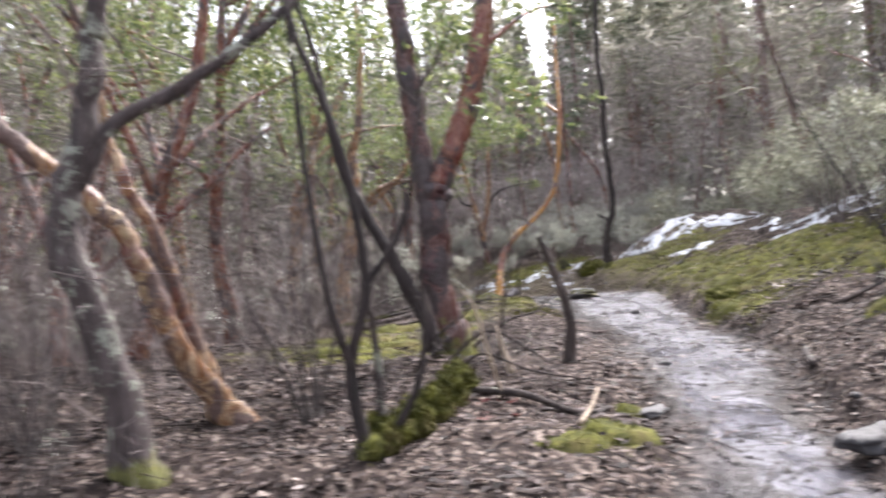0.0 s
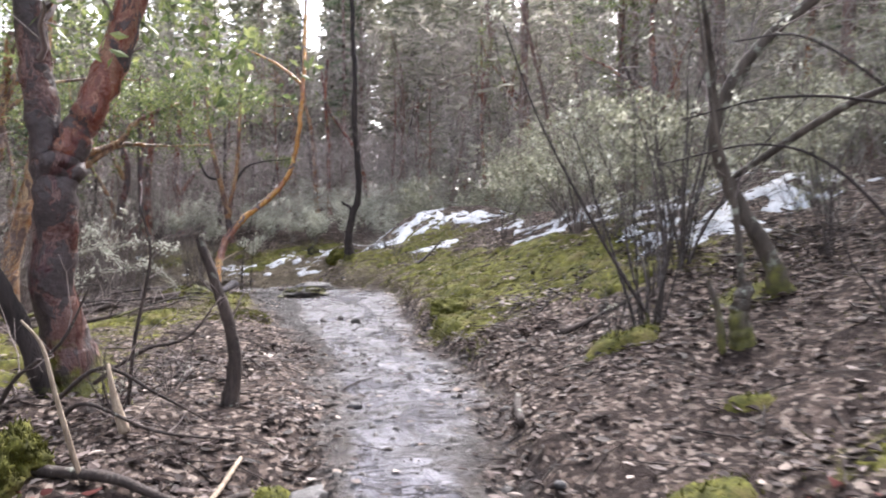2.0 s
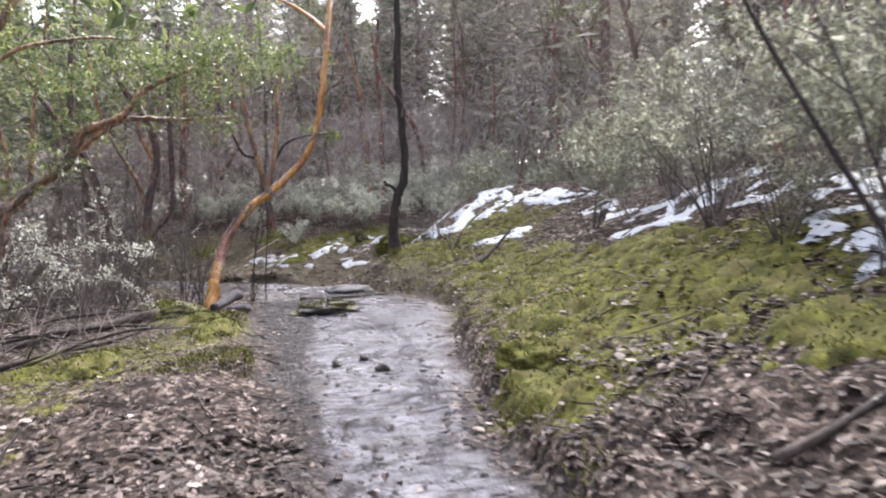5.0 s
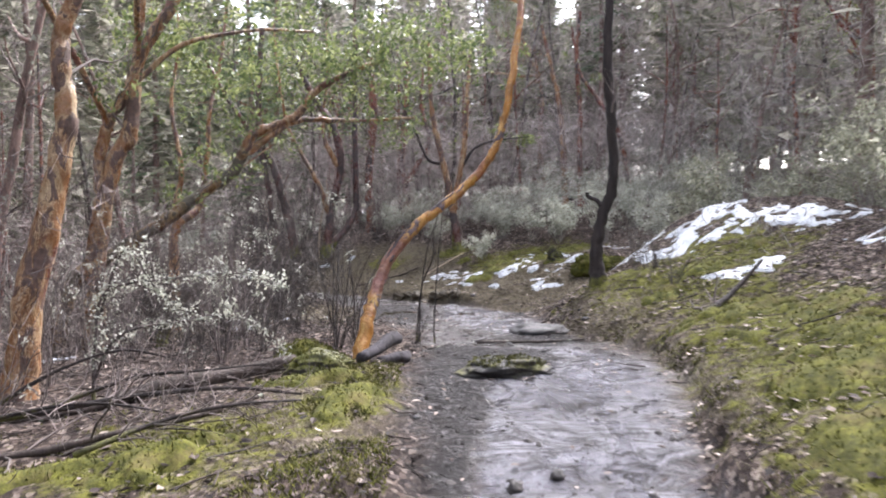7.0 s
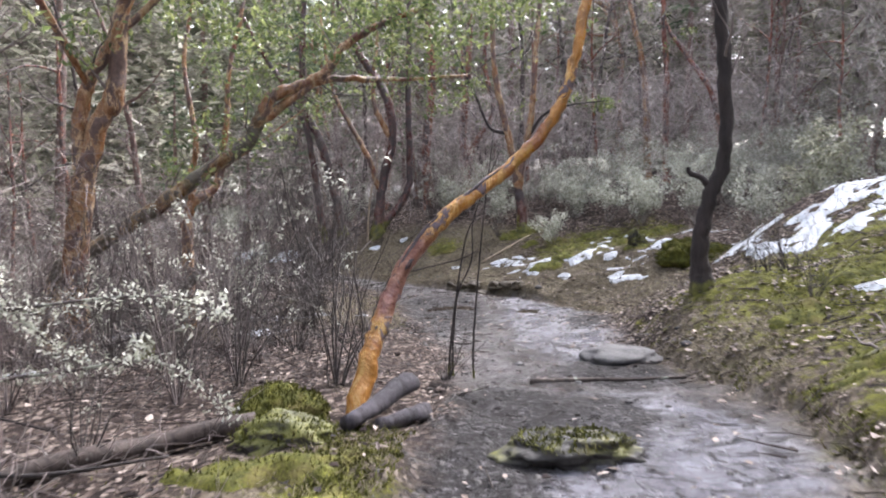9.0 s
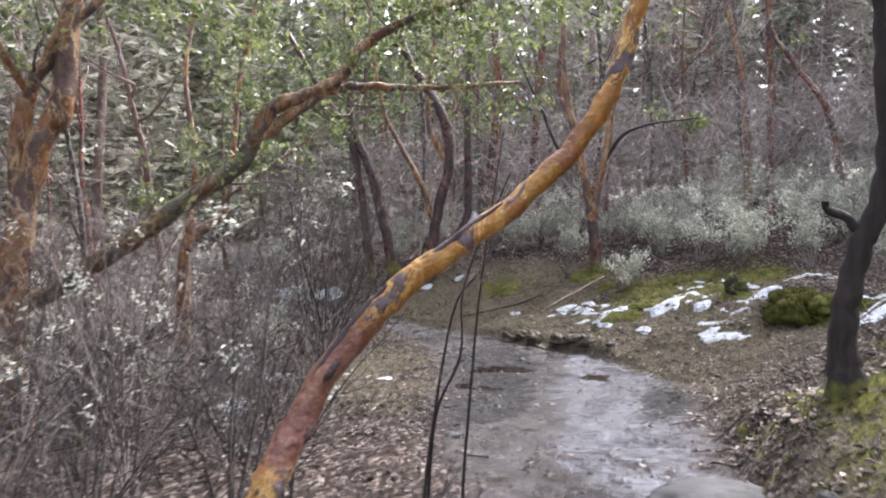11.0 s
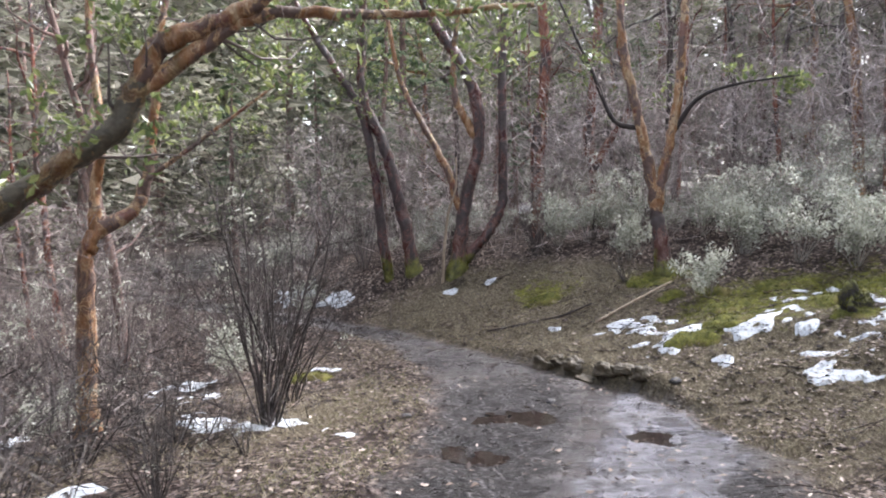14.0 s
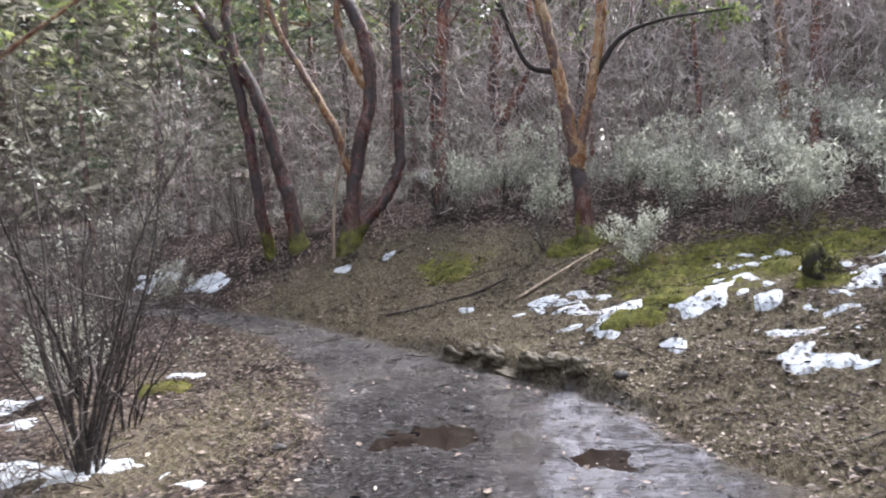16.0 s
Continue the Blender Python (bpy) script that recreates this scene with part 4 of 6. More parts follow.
hero_tree("twisted_madrone", "twisted madrone with one pale limb and a mossy root", (-1.9, 28.1), [
    ([(-2.02, 28.05, 0.1), (-1.81, 28.14, 1.87), (-1.61, 28.2, 2.8), (-1.72, 28.16, 3.73), (-2.07, 28.06, 4.38), (-2.41, 27.96, 4.94), (-2.8, 27.9, 6.0)], 0.13, 0.07, 5, 1.2),
    ([(-1.61, 28.2, 2.75), (-1.85, 28.1, 3.2), (-2.0, 28.08, 3.55), (-2.03, 28.07, 4.2), (-1.9, 28.0, 5.2), (-1.9, 28, 6.8)], 0.08, 0.02, 3, 1.0, M_TAN),
    ([(-2.1, 28.05, 0.5), (-1.75, 28.15, 0.85), (-1.4, 28.25, 1.3), (-1.22, 28.31, 1.9), (-1.24, 28.31, 3.54), (-1.21, 28.32, 4.91), (-1.2, 28.3, 6.4)], 0.10, 0.06, 3, 1.0),
    ([(-1.95, 28.1, 1.6), (-2.12, 28.04, 2.26), (-2.55, 27.92, 3.11), (-2.89, 27.81, 3.8), (-3.1, 27.7, 5.0), (-3.2, 27.6, 6.5)], 0.075, 0.02, 4, 1.0, M_TAN)], M_PLUM, MADRONE, seed=21, clumps=[((-2.6, 28.2, 5.6), 0.8, 50), ((-1.2, 28.6, 5.4), 0.7, 35)])
hero_tree("grey_tree", "grey-barked tree with a dark crooked limb", (-1.6, 4.0), [
    ([(-1.60, 4.0, 0.3), (-1.70, 3.96, 1.0), (-1.86, 3.89, 1.64), (-1.77, 3.93, 2.03), (-1.69, 3.96, 2.53), (-1.66, 3.97, 2.9), (-1.7, 4.0, 4.5), (-1.6, 4.1, 6.5)], 0.10, 0.03, 8, 0.9),
    ([(-1.80, 3.92, 1.85), (-1.61, 3.99, 2.19), (-1.27, 4.13, 2.4), (-0.78, 4.33, 2.81), (-0.5, 4.5, 3.2)], 0.05, 0.025, 6, 0.6)], M_GREYBARK, BARE, seed=22)
hero_tree("fallen_over_madrone", "leaning tan and grey madrone stem", (-1.45, 5.4), [
    ([(-1.40, 5.36, 0.3), (-1.73, 5.2, 0.85), (-1.92, 5.12, 1.37), (-2.08, 5.05, 1.78), (-2.42, 4.9, 2.15), (-2.7, 4.8, 2.45), (-3.2, 4.7, 3.2)], 0.08, 0.05, 3, 0.8),
    ([(-1.5, 5.45, 0.3), (-1.7, 5.46, 0.8), (-1.92, 5.37, 1.63), (-2.15, 5.28, 2.25), (-2.3, 5.2, 3.2)], 0.07, 0.03, 6, 0.7)], M_TAN, BARE, seed=23, clumps=[((-2.9, 10.0, 4.0), 0.5, 35), ((-2.1, 10.3, 4.1), 0.5, 35), ((-1.3, 10.6, 4.5), 0.5, 35), ((-1.5, 11.0, 4.9), 0.5, 30), ((-2.6, 6.5, 4.2), 0.7, 40), ((-1.2, 8.5, 5.2), 0.9, 40), ((-2.2, 9.5, 5.0), 0.9, 40)], foliage_mat=M_LEAF)
hero_tree("dark_sapling", "dark bare sapling with several crooked stems", (-0.48, 4.1), [
    ([(-0.48, 4.1, 0.2), (-0.48, 4.1, 0.48), (-0.52, 4.1, 0.88), (-0.41, 4.1, 1.29), (-0.48, 4.1, 1.93), (-0.62, 4.1, 2.41), (-0.7, 4.1, 2.66), (-0.8, 4.1, 3.4)], 0.04, 0.014, 9, 0.5),
    ([(-0.42, 4.12, 1.27), (-0.24, 4.15, 1.53), (-0.14, 4.15, 1.81), (-0.05, 4.2, 2.4)], 0.02, 0.006, 6, 0.4),
    ([(-0.45, 4.15, 0.25), (-0.36, 4.2, 0.45), (-0.2, 4.2, 0.7), (-0.13, 4.2, 0.98), (-0.13, 4.2, 1.35)], 0.028, 0.01, 6, 0.35),
    ([(-0.51, 4.07, 0.86), (-0.59, 4.0, 1.22), (-0.66, 4.0, 1.82), (-0.69, 4.0, 2.36), (-0.72, 4.0, 2.9)], 0.024, 0.009, 8, 0.45),
    ([(-0.44, 4.2, 0.25), (-0.39, 4.25, 0.66), (-0.4, 4.2, 1.08), (-0.43, 4.12, 1.3)], 0.03, 0.015, 4, 0.35, M_GREYBARK)], M_DARKBARK, NAKED, seed=24, flare=1.3, category="sapling", twig_mat=M_TWIGDARK)
hero_tree("mossy_leaning_tree", "small mossy tree with arching bare limbs", (4.76, 6.15), [
    ([(4.80, 6.15, 1.0), (4.62, 6.2, 1.45), (4.42, 6.3, 1.85), (4.30, 6.3, 2.3), (4.5, 6.1, 2.8), (5.0, 5.8, 3.3)], 0.065, 0.03, 8, 0.9),
    ([(4.30, 6.3, 2.2), (4.15, 6.15, 2.7), (3.95, 6.0, 3.2), (3.7, 5.9, 3.9)], 0.03, 0.01, 8, 0.7),
    ([(4.42, 6.3, 1.9), (4.9, 5.6, 2.4), (5.4, 5.2, 2.5), (6.2, 5.0, 2.2)], 0.03, 0.01, 7, 0.7)], M_MOSSBARK, BARE, seed=25)
hero_tree("mossy_stump", "low mossy broken stump with dark wood", (4.0, 5.58), [
    ([(4.0, 5.58, 0.8), (3.98, 5.58, 1.05), (4.02, 5.58, 1.22)], 0.06, 0.045, 0, 0),
    ([(3.88, 5.6, 0.8), (3.84, 5.6, 1.05), (3.78, 5.62, 1.25)], 0.03, 0.015, 0, 0),
    ([(4.02, 5.6, 0.9), (4.0, 5.65, 1.6), (3.85, 5.7, 2.3), (3.8, 5.8, 3.0)], 0.025, 0.01, 6, 0.6)], M_MOSSBARK, NAKED, seed=26, flare=1.3, category="tree stump")

for k, points in enumerate(([(1.40, 15.36, 0.3), (1.40, 15.37, 0.6), (1.43, 15.39, 0.99), (1.54, 15.41, 1.27), (1.56, 15.41, 1.6), (1.75, 15.5, 2.1)],
                               [(1.56, 15.4, 0.3), (1.55, 15.41, 0.6), (1.59, 15.42, 1.16), (1.63, 15.43, 1.6), (1.7, 15.6, 2.3)], [(1.36, 15.36, 0.3), (1.40, 15.37, 0.8), (1.50, 15.42, 1.45), (1.62, 15.46, 1.65)])):
    hero_tree("thin_sapling", "thin dark leafless sapling beside the path", points[0][:2], [(points, 0.010, 0.003, 5, 0.25)], M_DARKBARK, NAKED, seed=30 + k, flare=1.0, category="sapling")
hero_tree("lichen_branch", "arching dead branches furred with pale lichen", (-0.9, 12.85), [
    ([(-0.9, 12.85, 0.35), (-0.88, 12.87, 0.8), (-0.79, 12.88, 1.19), (-0.4, 13.07, 1.27), (0.1, 13.31, 1.29), (0.4, 13.44, 1.17)], 0.016, 0.004, 7, 0.22),
    ([(-0.9, 12.85, 0.5), (-0.7, 12.9, 0.86), (-0.28, 13.13, 0.93), (0.11, 13.32, 0.93), (0.43, 13.47, 0.62)], 0.014, 0.004, 8, 0.2),
    ([(-0.88, 12.87, 0.9), (-0.67, 12.94, 1.5), (-0.48, 13.03, 1.21), (-0.28, 13.13, 1.0)], 0.010, 0.004, 4, 0.2)], M_GREYBARK, BARE, fur=5, seed=35, flare=1.0, category="branch", foliage="lichen")
hero_tree("mossy_snag", "short leaning mossy dead stem in the thicket", (-2.2, 17.5), [
    ([(-2.25, 17.5, 0.0), (-2.15, 17.6, 0.35), (-1.9, 17.8, 0.7), (-1.75, 17.9, 0.85)], 0.07, 0.05, 0, 0)], M_MOSSBARK, NAKED, seed=36, flare=1.2, category="tree stump")

for k, points in enumerate(([(5.30, 5.0, 1.1), (5.25, 5.07, 1.8), (4.95, 5.35, 2.34), (4.56, 5.73, 2.78), (4.24, 6.03, 2.8)], [(5.35, 5.0, 1.1), (5.24, 5.07, 2.1), (4.83, 5.47, 2.35), (4.42, 5.86, 2.41), (4.0, 6.25, 2.3)],
                               [(5.15, 5.15, 1.1), (5.05, 5.25, 1.35), (4.7, 5.59, 1.93), (4.36, 5.91, 2.11), (3.9, 6.35, 2.0)], [(5.28, 5.05, 1.1), (5.1, 5.2, 1.8), (4.92, 5.39, 2.3), (4.95, 5.35, 2.7), (5.0, 5.3, 3.4)],
                               [(3.86, 6.39, 0.9), (3.7, 6.55, 1.25), (3.53, 6.71, 1.65), (3.25, 6.97, 2.35), (3.05, 7.2, 3.1)])):
    hero_tree("arching_stem", "dark thin arching stem of a leafless shrub", points[0][:2], [(points, 0.016, 0.005, 9, 0.5)], M_DARKBARK, BARE, seed=130 + k, flare=1.0, category="shrub", twig_mat=M_TWIGDARK)
hero_tree("far_leaning_madrone", "thin red madrone leaning over pale shrubs", (6.5, 30.1), [
    ([(6.5, 30.1, 1.6), (6.18, 30.23, 3.74), (5.47, 30.43, 4.97), (5.05, 30.54, 5.66), (4.8, 30.6, 7.0)], 0.09, 0.03, 4, 1.0)], M_RED, MADRONE, seed=140)
hero_tree("background_madrone", "red-barked madrone trunk behind the bend of the path", (-1.2, 31.0), [
    ([(-1.15, 31.0, 0.2), (-1.19, 31.0, 1.64), (-1.2, 31.0, 3.0), (-1.04, 31.0, 4.65), (-1.2, 31.0, 6.5)], 0.16, 0.09, 9, 1.0)], M_RED, MADRONE, seed=141)
hero_tree("background_madrone", "leaning red-barked madrone behind the bend of the path", (-0.3, 32.0), [
    ([(-0.1, 32.0, 0.3), (-0.19, 32.0, 2.26), (-0.34, 32.0, 3.04), (-0.19, 32.0, 4.55), (-0.1, 32.0, 6.4)], 0.15, 0.08, 9, 1.0),
    ([(-0.25, 31.9, 2.2), (0.12, 31.8, 2.95), (0.55, 31.8, 3.73), (0.3, 31.8, 4.95), (0.4, 31.8, 6.0)], 0.09, 0.05, 6, 0.9)], M_RED, MADRONE, seed=142)
hero_tree("background_madrone", "thin red madrone among silvery shrubs", (5.1, 31.0), [
    ([(5.2, 31.0, 1.0), (5.1, 31.0, 3.38), (5.11, 31.0, 4.63), (5.0, 31.0, 6.1), (5.1, 31.0, 7.5)], 0.09, 0.05, 7, 0.9)], M_RED, BARE, seed=143)
hero_tree("background_madrone", "thin red madrone among silvery shrubs", (4.7, 31.3), [
    ([(4.75, 31.3, 1.0), (4.67, 31.3, 3.15), (4.57, 31.3, 4.65), (4.31, 31.3, 5.8), (4.0, 31.3, 7.2)], 0.11, 0.05, 7, 0.9)], M_TAN, BARE, seed=144)
hero_tree("pale_dead_stem", "thin pale dead stem before a madrone", (-2.18, 27.9), [
    ([(-2.18, 27.9, 0.2), (-2.15, 27.9, 0.9), (-2.07, 27.9, 1.55), (-1.93, 27.9, 2.0), (-1.93, 27.9, 2.5)], 0.03, 0.012, 3, 0.4)], M_PALEWOOD, BARE, seed=145, flare=1.1, category="sapling")
# ---- shrubs: a few built, many copied ----
bare = [shrub("bare_shrub", "leafless brown shrub with many thin upright stems", 40 + k, h, n, lean, BARE, M_TWIG, M_LICHEN, "lichen", 0.009, "bare thicket shrubs")
        for k, (h, n, lean) in enumerate(((1.7, 13, 0.45), (2.3, 14, 0.35), (1.3, 15, 0.7), (2.7, 12, 0.3)))]
pale = [shrub("lichen_shrub", "grey-green shrub hung with pale lichen", 50 + k, h, n, lean, LICHENED, M_TWIGGREY, M_LICHEN, "lichen", 0.010, "lichen covered shrubs")
        for k, (h, n, lean) in enumerate(((1.5, 9, 0.5), (2.0, 10, 0.4), (1.2, 9, 0.8)))]
olive = [shrub("grey_green_shrub", "grey-green shrub with fine lichen-covered twigs", 55 + k, h, n, lean, LICHENED, M_TWIGGREY, M_OLIVE, "lichen", 0.010, "lichen covered shrubs")
         for k, (h, n, lean) in enumerate(((1.6, 7, 0.5), (2.1, 8, 0.4)))]
near = [shrub("dark_bare_shrub", "dark leafless shrub with fanned upright stems", 45 + k, h, n, lean, BARE, M_TWIGDARK, M_LICHEN, "lichen", 0.011, "dark shrubs near the path")
        for k, (h, n, lean) in enumerate(((1.6, 9, 0.4), (2.3, 10, 0.28), (1.2, 10, 0.6), (2.7, 11, 0.25)))]
firs = [fir(60, 13, 3.5, 2.6, "tall fir tree with dark furrowed trunk"), fir(61, 9, 2.2, 2.0, "young green fir tree with low branches"), fir(62, 15, 5.0, 2.8, "tall fir tree with bare lower trunk")]
madrones = [forest_madrone(70, 7.0, "red-brown madrone with glossy leaves", M_RED), forest_madrone(71, 8.5, "tan madrone with glossy leaves", M_TAN), forest_madrone(72, 6.5, "red-barked madrone with glossy leaves", M_RED)]
slims = [slim_tree(75, 8.0, "slim red-brown tree with dead side branches", M_RED), slim_tree(76, 9.0, "slim grey-brown tree with dead side branches", M_GREYBARK), slim_tree(77, 7.5, "slim brown tree with dead side branches", M_FIRBARK)]
used = set()


def stand(protos, k, m):
    """The first use moves the built one, later uses are copies."""
    ob = protos[k % len(protos)]
    if ob.name in used:
        return copy_thing(ob, m)
    used.add(ob.name)
    ob.matrix_basis = m
    return ob


PLACED_BARE = [(3.87, 6.45, 1, 1.0), (4.50, 4.95, 2, 0.8), (4.98, 5.1, 0, 0.7), (3.58, 6.4, 2, 0.6), (-2.15, 20.7, 2, 0.9), (-3.1, 21.2, 0, 0.9), (-1.9, 22.3, 1, 0.8), (0.55, 15.1, 1, 0.75), (-0.8, 28.9, 2, 1.1), (0.2, 29.2, 0, 0.9), (-2.5, 29.1, 0, 0.9), (-4.1, 28.7, 1, 0.7), (-5.2, 27.0, 2, 1.1), (-0.6, 28.3, 2, 0.7), (1.0, 27.2, 2, 0.6), (0.9, 29.3, 1, 0.8),
               (0.75, 15.3, 3, 0.55), (1.35, 15.25, 2, 0.5), (4.25, 16.2, 0, 0.6), (-0.3, 13.2, 2, 0.7), (4.35, 7.2, 3, 1.0), (4.9, 7.6, 1, 1.1), (5.4, 6.4, 3, 1.1), (0.35, 6.3, 2, 0.55), (0.6, 7.2, 2, 0.5), (-0.9, 5.0, 1, 0.8), (-1.9, 3.4, 2, 0.9), (-2.4, 4.4, 0, 1.0), (-0.6, 17.2, 2, 0.85), (-1.2, 17.9, 0, 0.8), (-1.7, 18.6, 2, 1.0), (-0.9, 18.9, 2, 0.7), (-2.2, 19.6, 2, 1.0), (-0.25, 16.6, 2, 0.65), (-2.6, 18.0, 1, 0.7), (-1.5, 19.6, 2, 0.8), (-0.7, 15.6, 2, 0.7), (-1.3, 16.4, 0, 0.8), (-1.1, 20.2, 2, 0.6)]
PLACED_PALE = [(-0.3, 28.7, 0, 0.65), (0.6, 28.9, 1, 0.6), (0.95, 28.1, 2, 0.6), (-4.7, 27.5, 0, 0.7), (2.2, 26.3, 2, 0.9), (3.4, 27.3, 1, 1.0), (4.1, 27.0, 0, 1.1), (2.6, 28.0, 1, 1.1), (5.2, 26.6, 1, 1.1), (6.2, 25.6, 0, 1.2)]
PLACED_BARE += [(5.3, 13.2, 0, 0.8), (5.5, 11.0, 1, 0.7), (5.2, 9.6, 0, 0.9), (5.0, 8.4, 3, 0.7), (4.15, 17.1, 0, 0.55), (4.3, 17.0, 2, 0.6), (4.05, 17.2, 2, 0.5)]
PLACED_OLIVE = [(5.9, 13.5, 0, 0.75), (5.9, 11.4, 1, 0.7), (5.5, 9.9, 0, 0.6), (6.6, 9.4, 1, 0.8), (6.3, 12.6, 1, 1.1), (6.9, 14.2, 0, 1.3), (7.4, 17.0, 1, 1.2), (6.2, 10.5, 0, 1.2), (5.8, 8.9, 0, 1.0)]
for k, (x, y, p, s) in enumerate(PLACED_OLIVE):
    stand([olive[p]], 0, rest(x, y, 61 * k, s))
for k, (x, y, p, s) in enumerate(PLACED_BARE):
    stand([near[p]], 0, rest(x, y, 47 * k, s))
tall_bush = shrub("tall_dark_shrub", "tall dark leafless shrub with dense fine twigs", 49, 2.9, 20, 0.2, BARE, M_TWIGDARK, M_LICHEN, "lichen", 0.017)
tall_bush.matrix_basis = rest(-1.65, 21.4, 30, 1.0)
for k, (x, y, p, s) in enumerate(PLACED_PALE):
    stand([pale[p]], 0, rest(x, y, 61 * k, s))

rng = np.random.default_rng(5)


def scatter(protos, count, box, apart, keep, scales, taken):
    """Copies strewn over a box of the plan, not too near each other."""
    made = tries = 0
    while made < count and tries < count * 30:
        tries += 1
        x, y = rng.uniform(box[0], box[1]), rng.uniform(box[2], box[3])
        if not keep(x, y) or any((x - a) ** 2 + (y - b) ** 2 < apart ** 2 for a, b in taken):
            continue
        taken.append((x, y))
        stand(protos, int(rng.integers(len(protos))), rest(x, y, rng.uniform(0, 360), rng.uniform(*scales), 0.0))
        made += 1


def beside(left, right):
    """Keeps things that far off the trail's edges."""
    def keep(x, y):
        dl, dr = sides(x, y)
        if -3.3 < x < 0 and 18.8 < y < 24:
            return False
        return float(dl) > left or float(dr) > right
    return keep


def clear_of_mound(right):
    """Keeps the front of the snowy mound open."""
    keep = beside(9, right)
    return lambda x, y: keep(x, y) and not (4.0 < x < 7.4 and 14.6 < y < 20.6)


spots = []
scatter(near, 14, (-3.4, 0.2, 14.8, 20.6), 0.42, lambda x, y: float(sides(x, y)[0]) > 0.75 and not (x < -1.2 and y > 19.8), (0.5, 0.95), spots)
scatter(bare, 76, (-9, -0.2, 14.5, 27.5), 0.5, beside(1.3, 9), (0.6, 1.1), spots)
scatter(bare, 40, (-7, -1.2, 6.5, 14), 0.7, beside(2.3, 9), (0.6, 1.0), spots)
scatter(pale, 20, (-9, 2.5, 28.9, 33), 0.75, beside(1.2, 1.5), (0.55, 0.95), spots)
scatter(pale, 5, (-8, -3.5, 17, 27), 0.75, beside(2.2, 9), (0.5, 0.8), spots)
scatter(bare, 50, (-12, 3, 28.5, 40), 0.7, beside(1.5, 1.5), (0.7, 1.2), spots)
scatter(pale, 30, (1.9, 9, 27.6, 33), 0.8, beside(1.5, 1.8), (0.9, 1.35), spots)
scatter(olive, 34, (5.6, 11, 7, 27), 0.9, clear_of_mound(2.4), (0.9, 1.4), spots)
scatter(pale, 8, (6.5, 10.5, 21, 26), 0.8, clear_of_mound(3.0), (0.8, 1.2), spots)
scatter(bare, 30, (4.8, 11, 2, 24), 0.8, clear_of_mound(1.9), (0.8, 1.2), spots)
scatter(pale, 26, (-12, -2.5, 16, 32), 1.0, beside(2.2, 9), (0.6, 1.0), spots)
scatter(bare, 30, (-9, -2, -6, 8), 0.8, beside(1.9, 9), (0.8, 1.2), spots)
for x, y, k in ((-3.0, 11.0, 0), (-4.6, 14.5, 1), (-3.4, 8.4, 2)):
    stand([madrones[k]], 0, rest(x, y, 70 * k, 0.9))
for k, (x, y, h) in enumerate(((-5.2, 32.4, 0.7), (-3.9, 33.4, 0.6), (-6.6, 31.6, 0.75), (-2.4, 34.0, 0.7), (-8.4, 31.0, 0.8), (0.4, 34.5, 0.7))):
    stand([firs[1]], 0, rest(x, y, 80 * k, h))
tall = [(0.1, 7), (-3, 11), (-4.6, 14.5), (-3.4, 8.4), (3.5, 17), (1, 14.2), (-4.3, 18.7), (-1.8, 13.4), (-3.5, 18.2), (-3.4, 21), (1.6, 27.4), (-3, 28.3), (-1.9, 28.1), (-1.6, 4), (4.8, 6.2)]
scatter(slims, 22, (-12, -3.6, 15, 29), 1.2, beside(3.5, 9), (0.7, 1.1), tall)
scatter(slims, 26, (-10, 13, 30, 40), 1.1, beside(2.0, 2.0), (0.8, 1.2), tall)
scatter(slims, 12, (6.8, 15, 20, 30), 1.3, clear_of_mound(4.0), (0.7, 1.1), tall)
scatter(madrones, 20, (-14, -4, 9, 30), 1.9, beside(4.5, 9), (0.8, 1.1), tall)
scatter(madrones, 20, (-14, 14, 31.5, 44), 2.2, beside(2.0, 2.0), (0.8, 1.15), tall)
scatter(madrones, 12, (7.5, 16, 4, 30), 2.4, beside(9, 4.0), (0.8, 1.1), tall)
scatter(firs, 34, (-24, 24, 40, 62), 2.4, beside(2.0, 2.0), (0.8, 1.2), tall)
scatter(firs, 12, (-9, 7, 36, 44), 1.8, beside(2.0, 2.0), (0.8, 1.1), tall)
scatter(firs, 24, (-26, -7, 8, 36), 2.8, beside(6, 9), (0.8, 1.1), tall)
scatter(firs, 14, (9, 26, 4, 36), 2.8, beside(9, 6), (0.8, 1.1), tall)
# Unseen firs behind the start, added for reflections and to close the woods.
scatter(firs, 10, (-14, 16, -26, -6), 3.5, beside(3, 3), (0.8, 1.1), tall)


